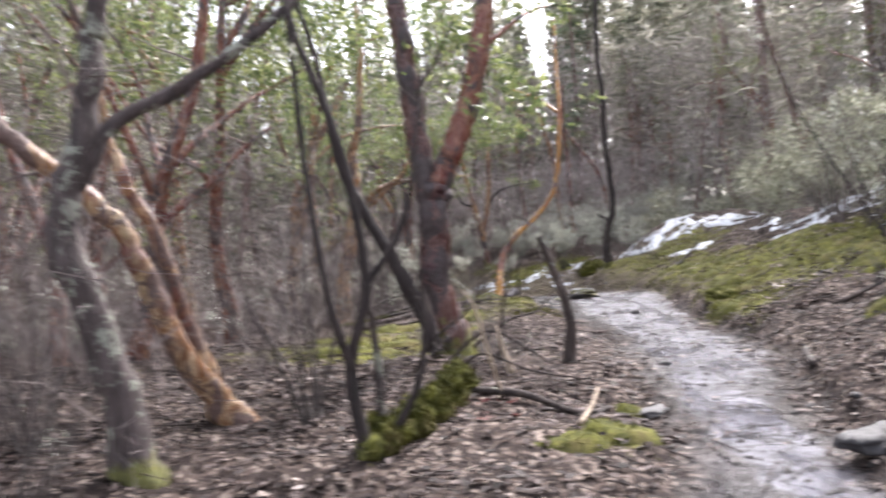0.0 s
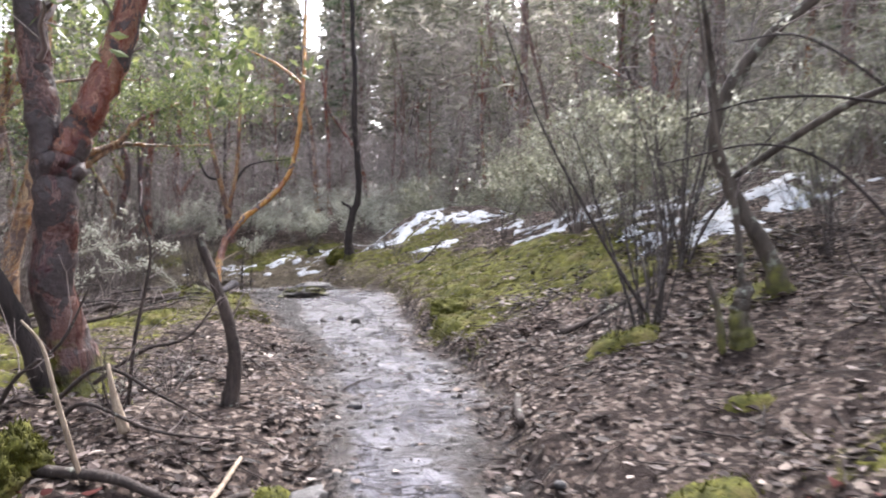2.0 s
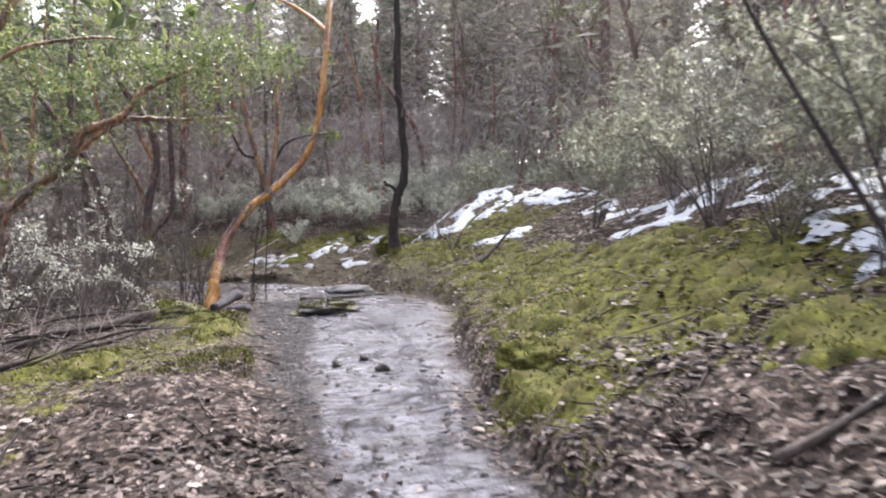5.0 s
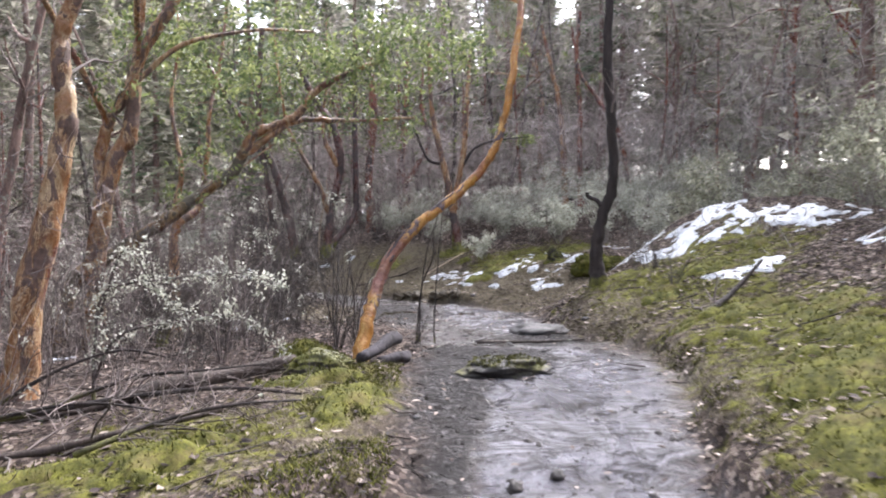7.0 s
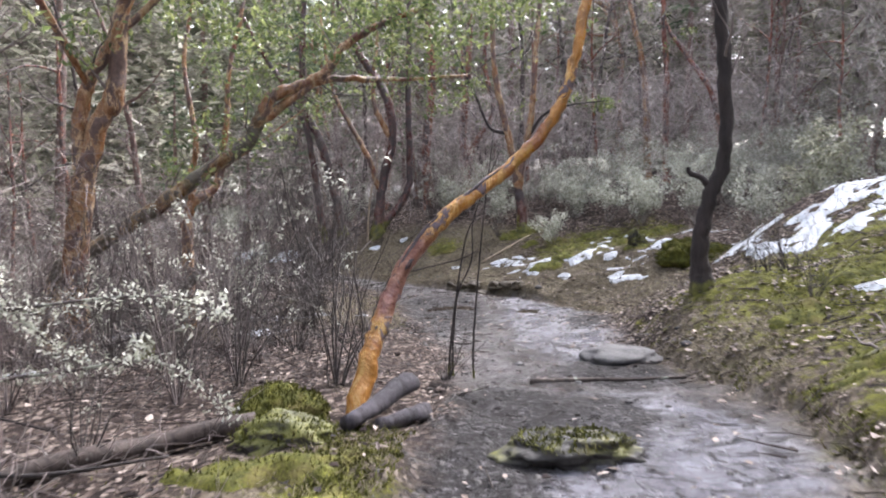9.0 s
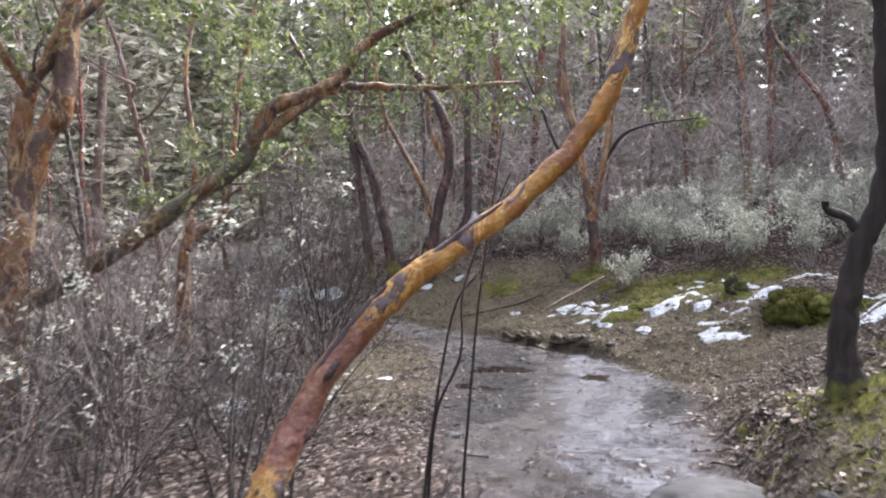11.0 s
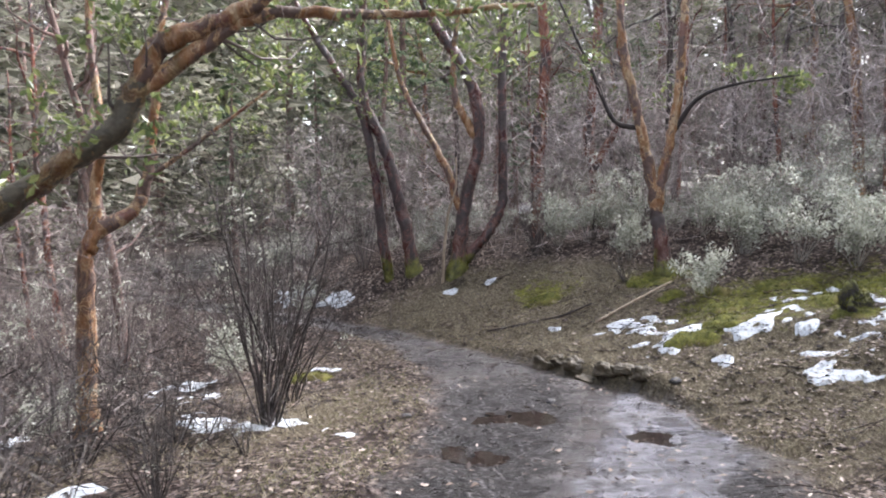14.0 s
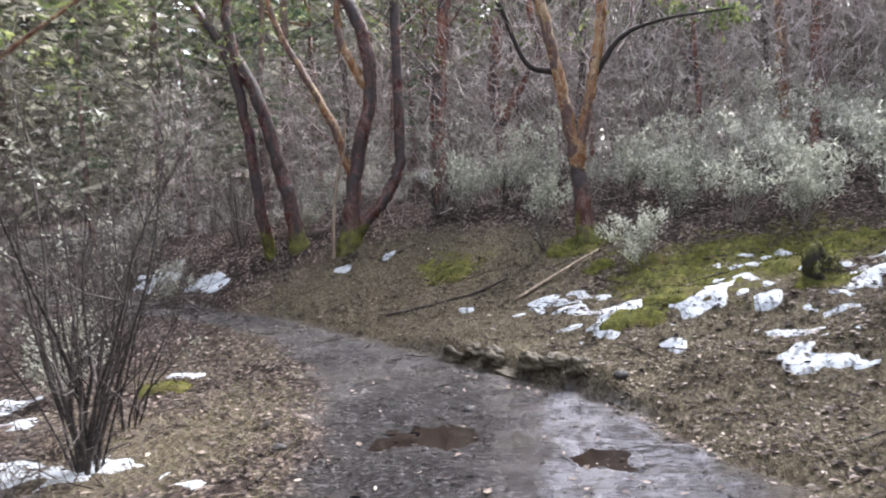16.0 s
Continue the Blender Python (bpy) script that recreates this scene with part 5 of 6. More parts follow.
# ---- the woods behind: too many leaves, needles and twigs to count ----
def far_woods():
    r = np.random.default_rng(77)
    green, wood = [], []
    tr, n = [], 0
    while n < 740:
        a, d = r.uniform(0, 2 * math.pi), r.uniform(11, 62)
        x, y = d * math.sin(a), 12 + d * math.cos(a) * 1.05
        dl, dr = sides(x, y)
        if -8 < x < 9 and y < 37 or y < 6 and n % 3:
            continue
        tr.append((x, y, gz(x, y), r.uniform(10, 19)))
        n += 1
    for x, y, z0, h in tr:
        m = 560
        u = r.uniform(0.06, 1, m) ** 0.85
        wide = (1.15 - u) * r.uniform(1.2, 2.6)
        a = r.uniform(0, 2 * math.pi, m)
        q = wide * np.sqrt(r.uniform(0, 1, m))
        c = np.stack([x + q * np.cos(a), y + q * np.sin(a), z0 + u * h - 0.25 * q], -1)
        green.append(c)
        k = 40
        b = np.stack([x + r.normal(0, 0.25, k), y + r.normal(0, 0.25, k), z0 + r.uniform(0, h * 0.8, k)], -1)
        wood.append(b)
    c = np.concatenate(green)
    n = len(c)
    d, s = r.normal(0, 1, (n, 3)) * np.array((1, 1, 0.45)), r.normal(0, 1, (n, 3)) * np.array((1, 1, 0.6))
    size = r.uniform(0.08, 0.28, n)[:, None] * np.clip(np.hypot(c[:, 0], c[:, 1] - 14) / 24, 0.45, 3.0)[:, None]
    d, s = d * size, s * size * 0.55
    v = np.stack([c - d, c + s, c + d - s], 1).reshape(-1, 3)
    g = Geo()
    g.verts, g.count = [v], len(v)
    g.faces = (np.arange(n)[:, None] * 3 + np.array((0, 1, 2))).tolist()
    # The leaf colour is greyed and lightened to stand in for haze.
    thing("distant_foliage", g, M_HAZYLEAF, (0, 0, 0), "foliage of the woods behind, greyed and paled for haze", "woods", kind="stuff", smooth=False)
    c = np.concatenate(wood)
    n = len(c)
    a = r.uniform(0, 2 * math.pi, n)
    out = np.stack([np.cos(a), np.sin(a), r.uniform(-0.2, 0.9, n)], -1) * r.uniform(0.5, 2.0, n)[:, None]
    side = np.cross(out, r.normal(0, 1, (n, 3)))
    side = side / (np.linalg.norm(side, axis=1)[:, None] + 1e-9) * 0.014
    v = np.stack([c - side, c + side, c + out], 1).reshape(-1, 3)
    g = Geo()
    g.verts, g.count = [v], len(v)
    g.faces = (np.arange(n)[:, None] * 3 + np.array((0, 1, 2))).tolist()
    thing("distant_twigs", g, M_HAZE, (0, 0, 0), "bare dead branches of the woods behind, paled for haze", "woods", kind="stuff", smooth=False)
    g = Geo()
    for x, y, z0, h in tr[::4]:
        p = np.array([(x, y, z0 - 0.2), (x + r.normal(0, .2), y + r.normal(0, .2), z0 + h * 0.5), (x, y, z0 + h)])
        tube(g, p, np.array((0.14, 0.10, 0.02)), 6)
    thing("distant_trunks", g, M_FIRBARK, (0, 0, 0), "red-brown trunks of the woods behind", "woods", kind="stuff")


def undergrowth(name, label, count, box, keep, mat, seed, low, high, length, width):
    """A haze of thin bare twigs between the shrubs."""
    r = np.random.default_rng(seed)
    x, y = r.uniform(box[0], box[1], count * 3), r.uniform(box[2], box[3], count * 3)
    dl, dr = sides(x, y)
    ok = keep(dl, dr) & (vnoise(x, y, 1.1, 51) + 0.6 * vnoise(x, y, 0.5, 52) > -0.25)
    x, y = x[ok][:count], y[ok][:count]
    n = len(x)
    z = ground(x, y) + r.uniform(low, high, n) ** 1.0
    c = np.stack([x, y, z], -1)
    d = np.stack([r.normal(0, 0.7, n), r.normal(0, 0.7, n), r.normal(0.55, 0.5, n)], -1)
    d = d / np.linalg.norm(d, axis=1)[:, None] * (length * r.uniform(0.4, 1.3, n))[:, None]
    bend = r.normal(0, 0.12, (n, 3)) * length
    s = np.cross(d, r.normal(0, 1, (n, 3)))
    s = s / (np.linalg.norm(s, axis=1)[:, None] + 1e-9) * width
    mid = c + d * 0.5 + bend
    v = np.stack([c - s, c + s, mid + s * 0.7, mid - s * 0.7, c + d], 1).reshape(-1, 3)
    k = np.arange(n)[:, None] * 5
    g = Geo()
    g.verts, g.count = [v], len(v)
    g.faces = (k + np.array((0, 1, 2, 3))).tolist() + (k + np.array((3, 2, 4))).tolist()
    thing(name, g, mat, (0, 0, 0), label, "undergrowth", kind="stuff", smooth=False)


far_woods()
undergrowth("undergrowth_twigs", "tangled bare brown twigs between the shrubs", 13000, (-10, 0.5, 13, 28), lambda l, r: l > 3.0, M_TWIG, 91, 0.0, 2.2, 0.5, 0.0035)
# Twigs behind the bend: the haze there is put into their pale colour.
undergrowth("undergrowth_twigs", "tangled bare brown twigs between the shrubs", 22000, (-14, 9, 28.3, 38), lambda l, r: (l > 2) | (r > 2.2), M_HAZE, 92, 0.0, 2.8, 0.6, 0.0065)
undergrowth("undergrowth_twigs", "tangled bare grey twigs on the slope", 9000, (5.0, 12, 4, 28), lambda l, r: r > 2.2, M_TWIGGREY, 93, 0.0, 2.4, 0.5, 0.004)
undergrowth("undergrowth_twigs", "tangled bare brown twigs between the shrubs", 10000, (-9, -1.0, 3, 13), lambda l, r: l > 2.2, M_TWIG, 94, 0.0, 2.2, 0.5, 0.0035)


undergrowth("undergrowth_twigs", "dark tangled twigs of the thicket beside the path", 3600, (-4, 0.6, 14.5, 21.0), lambda l, r: l > 0.8, M_TWIGDARK, 96, 0.0, 0.9, 0.4, 0.004)


undergrowth("undergrowth_twigs", "fine dark twigs of a tall bare shrub", 2600, (-2.5, -1.0, 20.7, 22.2), lambda l, r: l > 0.5, M_TWIGDARK, 97, 0.6, 2.8, 0.4, 0.0028)


# High twigs take the same lightened colour, as painted haze.
undergrowth("high_twigs", "bare twigs of thin trees behind the slope, paled for haze", 17000, (-4, 17, 29.5, 44), lambda l, r: r > 2.2, M_HAZE, 98, 1.5, 7.5, 1.1, 0.008)
undergrowth("high_twigs", "bare twigs of thin trees on the slope, paled for haze", 10000, (7.5, 16, 6, 30), lambda l, r: r > 4, M_HAZE, 99, 1.2, 6.5, 1.0, 0.007)
undergrowth("high_twigs", "brown bare twigs of thin trees below the path", 7000, (-13, -4, 6, 24), lambda l, r: l > 4, M_TWIG, 100, 1.2, 6.5, 1.0, 0.006)


def fallen_twigs(count, seed):
    r = np.random.default_rng(seed)
    g = Geo()
    for _ in range(count):
        x, y = r.uniform(-4.5, 5.5), r.uniform(1.5, 28)
        dl, dr = sides(x, y)
        if max(float(dl), float(dr)) < r.uniform(-0.5, 0.1):
            continue
        a, l = r.uniform(0, math.pi), r.uniform(0.08, 0.5)
        p = np.array([(x + math.cos(a) * l * k, y + math.sin(a) * l * k + r.normal(0, 0.015), 0) for k in (-0.5, 0, 0.5)])
        p[:, 2] = ground(p[:, 0], p[:, 1]) + 0.012 + 0.03 * moss_amount(p[:, 0], p[:, 1])
        w = r.uniform(0.003, 0.008)
        tube(g, p, np.array((w, w * 0.8, w * 0.4)), 4)
    thing("fallen_twigs", g, M_DEADWOOD, (0, 0, 0), "small fallen twigs lying on the forest floor", "twigs", kind="stuff")


fallen_twigs(1500, 95)


# ---- snow that is left in patches ----
def ragged_patch(cx, cy, rx, ry, turn, thick, bumps, wild=1.0, step=0.045):
    """A thin sheet on the ground with a ragged outline and holes, as Geo."""
    n = int(1.6 * max(rx, ry) / step) + 2
    ax = np.arange(-n, n + 1) * step
    px, py = np.meshgrid(ax, ax)
    ct, st = math.cos(radians(turn)), math.sin(radians(turn))
    u, v = px * ct + py * st, -px * st + py * ct
    x, y = cx + px, cy + py
    f = 1 - (u / rx) ** 2 - (v / ry) ** 2 + wild * (vnoise(x, y, 0.27, 21) + 0.8 * vnoise(x, y, 0.11, 22) - 0.15)
    z = ground(x, y) + 0.04 * moss_amount(x, y) + thick * np.sqrt(np.clip(f, 0, 1)) - 0.02 + bumps * (vnoise(x, y, 0.1, 23) + 0.8 * vnoise(x, y, 0.22, 24)) * np.clip(f * 3, 0, 1)
    inside = f > 0
    keep = inside[:-1, :-1] | inside[1:, :-1] | inside[:-1, 1:] | inside[1:, 1:]
    idx = np.arange(x.size).reshape(x.shape)
    quads = np.stack([idx[:-1, :-1], idx[:-1, 1:], idx[1:, 1:], idx[1:, :-1]], -1)[keep]
    if len(quads) < 6:
        return None
    ids, inv = np.unique(quads, return_inverse=True)
    g = Geo()
    g.add(np.stack([x.ravel(), y.ravel(), z.ravel()], -1)[ids], inv.reshape(-1, 4).tolist())
    return g


def snow_patch(cx, cy, rx, ry, turn):
    g = ragged_patch(cx, cy, rx * 1.15, ry * 1.2, turn, 0.035, 0.006, 1.5 if rx < 0.7 else 1.65, 0.04)
    if g:
        thing("snow_patch", g, M_SNOW, (cx, cy, gz(cx, cy)), "thin melting patch of old snow on mossy ground", "snow", "snow patches")


def moss_mat(cx, cy, rx, ry, turn, thick=0.07):
    """A moss cushion with a fuzz of small shoots on it."""
    g = ragged_patch(cx, cy, rx, ry, turn, thick, 0.018, 0.9, 0.035)
    if not g:
        return
    at = (cx, cy, gz(cx, cy))
    root = base_of("moss_cushion", at, "low cushion of bright yellow-green moss", "moss", "moss cushions")
    v = g.verts[0] - np.array(at)
    g.verts = [v]
    part("cushion", g, M_MOSS, root)
    r = np.random.default_rng(int(abs(cx * 100) + abs(cy * 10)))
    pick = v[r.integers(0, len(v), min(len(v) * 2, 900))] + r.uniform(-0.03, 0.03, (min(len(v) * 2, 900), 3)) * np.array((1, 1, 0.15))
    n = len(pick)
    a = r.uniform(0, 2 * math.pi, n)
    s = np.stack([np.cos(a), np.sin(a), np.zeros(n)], -1) * 0.007
    tip = pick + r.normal(0, 0.012, (n, 3)) + np.array((0, 0, 0.011))
    fz = Geo()
    fz.add(np.stack([pick - s, pick + s, tip], 1).reshape(-1, 3), (np.arange(n)[:, None] * 3 + np.array((0, 1, 2))).tolist())
    tagged(part("moss_shoots", fz, M_MOSS, root, smooth=False), kind="stuff")


SNOW = [(1.13, 25.53, 0.35, 0.2, -28), (1.55, 25.62, 0.33, 0.1, -25), (1.65, 24.58, 0.32, 0.17, -25), (2.08, 24.85, 0.37, 0.24, -34), (2.85, 24.94, 0.26, 0.4, -40), (3.48, 26.17, 0.26, 0.16, -14), (3.27, 24.46, 0.26, 0.2, -34), (4.13, 24.32, 0.42, 0.43, -50),
        (3.49, 23.17, 0.3, 0.14, -30), (3.27, 23.85, 0.28, 0.08, -37), (3.74, 23.34, 0.3, 0.07, -35), (3.19, 22.8, 0.12, 0.05, -25), (-2.2, 21.3, 0.45, 0.26, 7), (-1.51, 21.47, 0.27, 0.08, -6), (-0.85, 21.17, 0.16, 0.14, -6), (-2.47, 24.09, 0.23, 0.1, -10), (-2.18, 24.59, 0.26, 0.1, -26),
        (-4.1, 27.8, 0.5, 0.17, -18), (-1.17, 27.58, 0.18, 0.1, -10), (-4.1, 23.2, 0.38, 0.3, -15), (-1.9, 27.6, 0.17, 0.07, -24), (1.5, 25.05, 0.5, 0.16, -33), (2.8, 24.4, 0.32, 0.1, -40), (3.6, 25.4, 0.5, 0.14, -40), (4.9, 25.4, 0.6, 0.3, 0), (-1.42, 18.8, 0.3, 0.2, -38), (-3.4, 22.4, 0.5, 0.2, 0),
        (5.55, 19.15, 1.15, 0.75, -40), (4.85, 19.9, 0.55, 0.35, -50), (6.3, 18.6, 0.9, 0.6, -20), (5.08, 16.2, 0.4, 0.3, -60), (4.6, 20.8, 0.45, 0.2, -40), (5.6, 12.4, 0.5, 0.22, -78), (6.4, 15.3, 0.6, 0.2, -80), (6.3, 12.8, 0.8, 0.6, -90), (5.8, 8.8, 0.85, 0.45, -80), (6.3, 10.6, 0.7, 0.3, -80),
        (7.1, 8.6, 0.6, 0.35, 0), (7.0, 10.2, 0.8, 0.4, 0), (6.9, 21.0, 0.8, 0.4, 10), (-5.2, 28.2, 0.5, 0.2, 0), (5.4, 23.4, 0.6, 0.3, 30), (-3.2, 16.6, 0.4, 0.2, 0), (-4.2, 20.6, 0.6, 0.3, 20), (0.2, 25.95, 0.15, 0.06, -20), (2.4, 23.9, 0.2, 0.07, -30)]
for k, row in enumerate(SNOW):
    snow_patch(*row)


# ---- puddles on the path ----
for px, py, pr, deep in PUDDLES:
    g = ragged_patch(px, py, pr, pr * 0.75, 40, 0.0, 0.0, 1.0, 0.03)
    level = float(np.percentile(ground(g.verts[0][:, 0], g.verts[0][:, 1]), 45))
    g.verts[0][:, 2] = level
    thing("puddle", g, M_WATER, (px, py, level), "shallow brown puddle in the muddy path", "puddle", smooth=False)


# ---- logs, sticks and stones ----
lying("fallen_log", "dark fallen branch log with side branches lying in leaf litter", [(-1.9, 12.2, 0.05), (-1.24, 12.35), (-0.78, 12.5), (-0.4, 13.0, 0.05), (-0.05, 13.5, 0.05), (0.45, 13.75, 0.06)], 0.035, 0.06, M_DEADWOOD, 81, category="log", twigs=16)
lying("fallen_branch", "dark fallen branch with many twigs", [(-1.2, 11.2, 0.03), (-0.59, 11.4), (-0.12, 11.6, 0.04), (0.3, 11.9, 0.08), (0.6, 12.1, 0.12)], 0.03, 0.012, M_DEADWOOD, 82, category="branch", twigs=20)
lying("dead_stick", "dark dead branch propped on a mossy bank", [(4.05, 14.5), (4.3, 14.7, 0.05), (4.6, 15.0, 0.12), (4.9, 15.2, 0.3)], 0.045, 0.015, M_DARKBARK, 83, twigs=3)
lying("short_stick", "short thick broken stick on wet mud", [(2.62, 5.75), (2.72, 6.05), (2.8, 6.25)], 0.03, 0.024, M_DEADWOOD, 84, 0.02)
lying("trail_root", "thin dark root lying across the muddy path", [(2.0, 15.1), (2.4, 15.35), (2.8, 15.45), (3.15, 15.5)], 0.022, 0.012, M_DEADWOOD, 85, category="root")
lying("mossy_log", "rotten log wrapped in bright green moss", [(-0.45, 4.05), (-0.2, 4.6, 0.02), (-0.05, 5.2, 0.05), (0.1, 5.5, 0.06)], 0.06, 0.05, M_MOSS, 86, category="log", sides=12)
lying("root_branch", "crooked fallen branch among leaves", [(0.1, 5.4), (0.45, 5.25, 0.03), (0.8, 5.15), (1.05, 5.3)], 0.03, 0.015, M_DEADWOOD, 87, category="branch")
for k, pts in enumerate(([(0.0, 6.5, 0.05), (0.3, 6.25, 0.28), (0.6, 6.15, 0.18), (0.85, 6.3, 0.02)], [(0.2, 6.7, 0.1), (0.5, 6.5, 0.35), (0.75, 6.45, 0.45), (0.95, 6.55, 0.7)], [(0.05, 6.3, 0.0), (0.25, 6.0, 0.15), (0.6, 5.85, 0.05), (1.0, 5.9, 0.0)],
                         [(-0.3, 6.4, 0.0), (-0.1, 6.1, 0.3), (0.15, 5.9, 0.5), (0.3, 5.85, 0.8)], [(0.4, 6.6, 0.0), (0.45, 6.5, 0.4), (0.55, 6.45, 0.9), (0.5, 6.4, 1.2)])):
    lying("dead_branch", "crooked dead branch at the foot of a madrone", pts, 0.015, 0.005, M_DEADWOOD, 300 + k, category="branch", twigs=4)
lying("dead_branch", "long dark dead branch among leaf litter", [(-1.6, 11.9, 0.05), (-0.9, 11.95, 0.1), (-0.3, 12.1, 0.12), (0.3, 12.3, 0.15), (0.8, 12.35, 0.05)], 0.025, 0.01, M_DARKBARK, 310, category="branch", twigs=18)
for k, pts in enumerate(([(-1.4, 11.6, 0.05), (-0.8, 11.75, 0.16), (-0.3, 11.7, 0.22), (0.1, 11.8, 0.12)], [(-0.9, 12.2, 0.1), (-0.4, 12.4, 0.22), (0.1, 12.3, 0.28), (0.5, 12.6, 0.2)], [(-1.5, 12.6, 0.1), (-1.1, 12.7, 0.3), (-0.7, 12.9, 0.38), (-0.3, 13.0, 0.25)], [(-0.2, 11.2, 0.03), (0.2, 11.5, 0.14), (0.6, 11.6, 0.2), (0.9, 11.9, 0.12)])):
    lying("dead_branch", "dark crooked dead branch tangled with others", pts, 0.017, 0.006, M_DARKBARK, 320 + k, category="branch", twigs=14)
lying("bare_stick", "pale thin stick beside the path", [(-0.9, 26.2), (0.1, 26.3), (0.6, 26.5, 0.03)], 0.02, 0.012, M_DEADWOOD, 88)
lying("bare_stick", "pale thin stick among patches of snow", [(0.75, 25.9), (1.3, 26.3, 0.05), (1.7, 26.6, 0.1)], 0.02, 0.01, M_PALEWOOD, 89)
lying("bare_stick", "dark stick on the leafy slope", [(3.6, 7.3), (4.1, 7.35), (4.6, 7.5)], 0.025, 0.015, M_DEADWOOD, 90)
lying("pale_snapped_branch", "pale split branch end standing in litter", [(0.45, 5.9, 0.0), (0.4, 5.95, 0.15), (0.36, 6.0, 0.34)], 0.03, 0.01, M_PALEWOOD, 91)


def rock(name, label, x, y, size, seed, mat, turn=0, sink=0.3, rough=0.3, cuts=2, category="rock", group=""):
    g = blob(seed, *size, rough, cuts)
    ob = new(name, g.mesh(name, mat))
    ob.matrix_world = pose(x, y, gz(x, y) + size[2] * (0.5 - sink), 0, 0, turn)
    return tagged(ob, label, category, group)


def mossy_clump(name, label, x, y, size, seed, turn, sink, mat=None, rough=0.5, above=0.15, n=1500, tall=0.009):
    """A lump of dark earth with moss and its shoots on the upper side."""
    at = (x, y, gz(x, y) + size[2] * (0.5 - sink))
    root = base_of(name, at, label, "moss")
    root.matrix_world = pose(*at, 0, 0, turn)
    g = blob(seed, *size, rough, 4, 0.6)
    part("lump", g, mat or M_SOD, root)
    v = np.concatenate([np.asarray(q, float).reshape(-1, 3) for q in g.verts])
    v = v[v[:, 2] > size[2] * above]
    r = np.random.default_rng(seed)
    c = v[r.integers(0, len(v), n)] + r.uniform(-0.02, 0.02, (n, 3)) * np.array((1, 1, 0.3))
    a = r.uniform(0, 2 * math.pi, n)
    s = np.stack([np.cos(a), np.sin(a), np.zeros(n)], -1) * 0.007
    tip = c + r.normal(0, 0.012, (n, 3)) + np.array((0, 0, tall))
    fz = Geo()
    fz.add(np.stack([c - s, c + s, tip], 1).reshape(-1, 3), (np.arange(n)[:, None] * 3 + np.array((0, 1, 2))).tolist())
    tagged(part("moss_shoots", fz, M_MOSS, root, smooth=False), kind="stuff")


rock("flat_rock", "flat dark stone slab beside the wet path", 2.15, 4.05, (0.22, 0.13, 0.07), 1, M_DARKROCK, 25, 0.42, 0.35, 3)
mossy_clump("sod_clump", "low dark clump of mossy sod in the muddy path", 2.25, 13.5, (0.34, 0.18, 0.12), 2, 8, 0.5, M_SODSTONE, 0.4, 0.55)
lying("log_end", "short dark weathered log end at the foot of a madrone", [(1.02, 13.60, 0.04), (1.12, 13.85, 0.10), (1.20, 14.15, 0.16), (1.24, 14.35, 0.19)], 0.045, 0.072, M_WETLOG, 401, category="log", sides=14)
lying("log_end", "dark split log piece lying on damp ground", [(1.17, 13.75, 0.0), (1.30, 14.0, 0.03), (1.36, 14.25, 0.04)], 0.04, 0.06, M_WETLOG, 402, category="log", sides=14)
mossy_clump("root_clump", "dark mossy root clump beside a madrone", 0.75, 13.45, (0.28, 0.17, 0.15), 4, 10, 0.45, None, 0.35)
mossy_clump("moss_mound", "low green moss cushion beside a madrone", 0.45, 14.2, (0.30, 0.24, 0.17), 5, 0, 0.5, M_MOSS, 0.25, 0.0, 2500, 0.016)
rock("stepping_stone", "small pale flat stone beside the wet path", 1.36, 5.35, (0.13, 0.08, 0.04), 31, M_ROCK, 30, 0.2, 0.3, 3)
rock("flat_rock", "rounded grey stone in the edge of the path", 2.74, 16.2, (0.34, 0.25, 0.11), 32, M_DARKROCK, 10, 0.5, 0.25, 3)
for k, (x, y, w) in enumerate(((-0.38, 4.25, 0.11), (-0.24, 4.55, 0.10), (-0.14, 4.85, 0.12), (-0.03, 5.15, 0.10), (0.04, 5.4, 0.12))):
    mossy_clump("moss_clump", "bright moss lump grown over a rotten log", x, y, (w, w * 1.2, 0.12), 60 + k, 40 * k, 0.0, M_MOSS, 0.5, 0.0, 900, 0.02)
rock("mud_lump", "dark wet lump of mud on the path", 2.51, 10.62, (0.055, 0.045, 0.04), 21, M_CLOD, 20, 0.1, 0.5, 2, "mud")
rock("mud_lump", "dark wet lump of mud on the path", 2.19, 11.06, (0.06, 0.04, 0.035), 22, M_CLOD, 70, 0.1, 0.5, 2, "mud")
rock("mud_lump", "dark wet lump of mud on the path", 2.42, 11.2, (0.04, 0.035, 0.035), 23, M_CLOD, 0, 0.1, 0.5, 2, "mud")
lying("bare_stick", "pale thin broken stick leaning over leaves", [(0.33, 5.29), (0.24, 5.28, 0.35), (0.18, 5.28, 0.6), (0.10, 5.27, 0.72)], 0.014, 0.005, M_PALEWOOD, 92)
lying("bare_stick", "pale stick lying in leaf litter beside the path", [(0.75, 4.78, 0.01), (0.9, 5.2, 0.04), (1.03, 5.65, 0.02)], 0.018, 0.01, M_PALEWOOD, 93)
for k in range(7):
    u = k / 6
    rock("turf_clump", "clump of dry turf hanging over the edge of the path", 0.27 + 1.31 * u, 24.72 - 1.03 * u + 0.05 * math.sin(9 * u), (0.15 + 0.03 * math.sin(5 * k), 0.10, 0.085 + 0.02 * math.cos(3 * k)), 50 + k, M_TURF, -38, 0.42, 0.5, 3, "turf", "turf along the path's edge")
rock("rock_ledge", "low grey rock step crossing the path", 2.75, 16.5, (0.32, 0.18, 0.07), 6, M_DARKROCK, 15, 0.5, 0.3, 3)
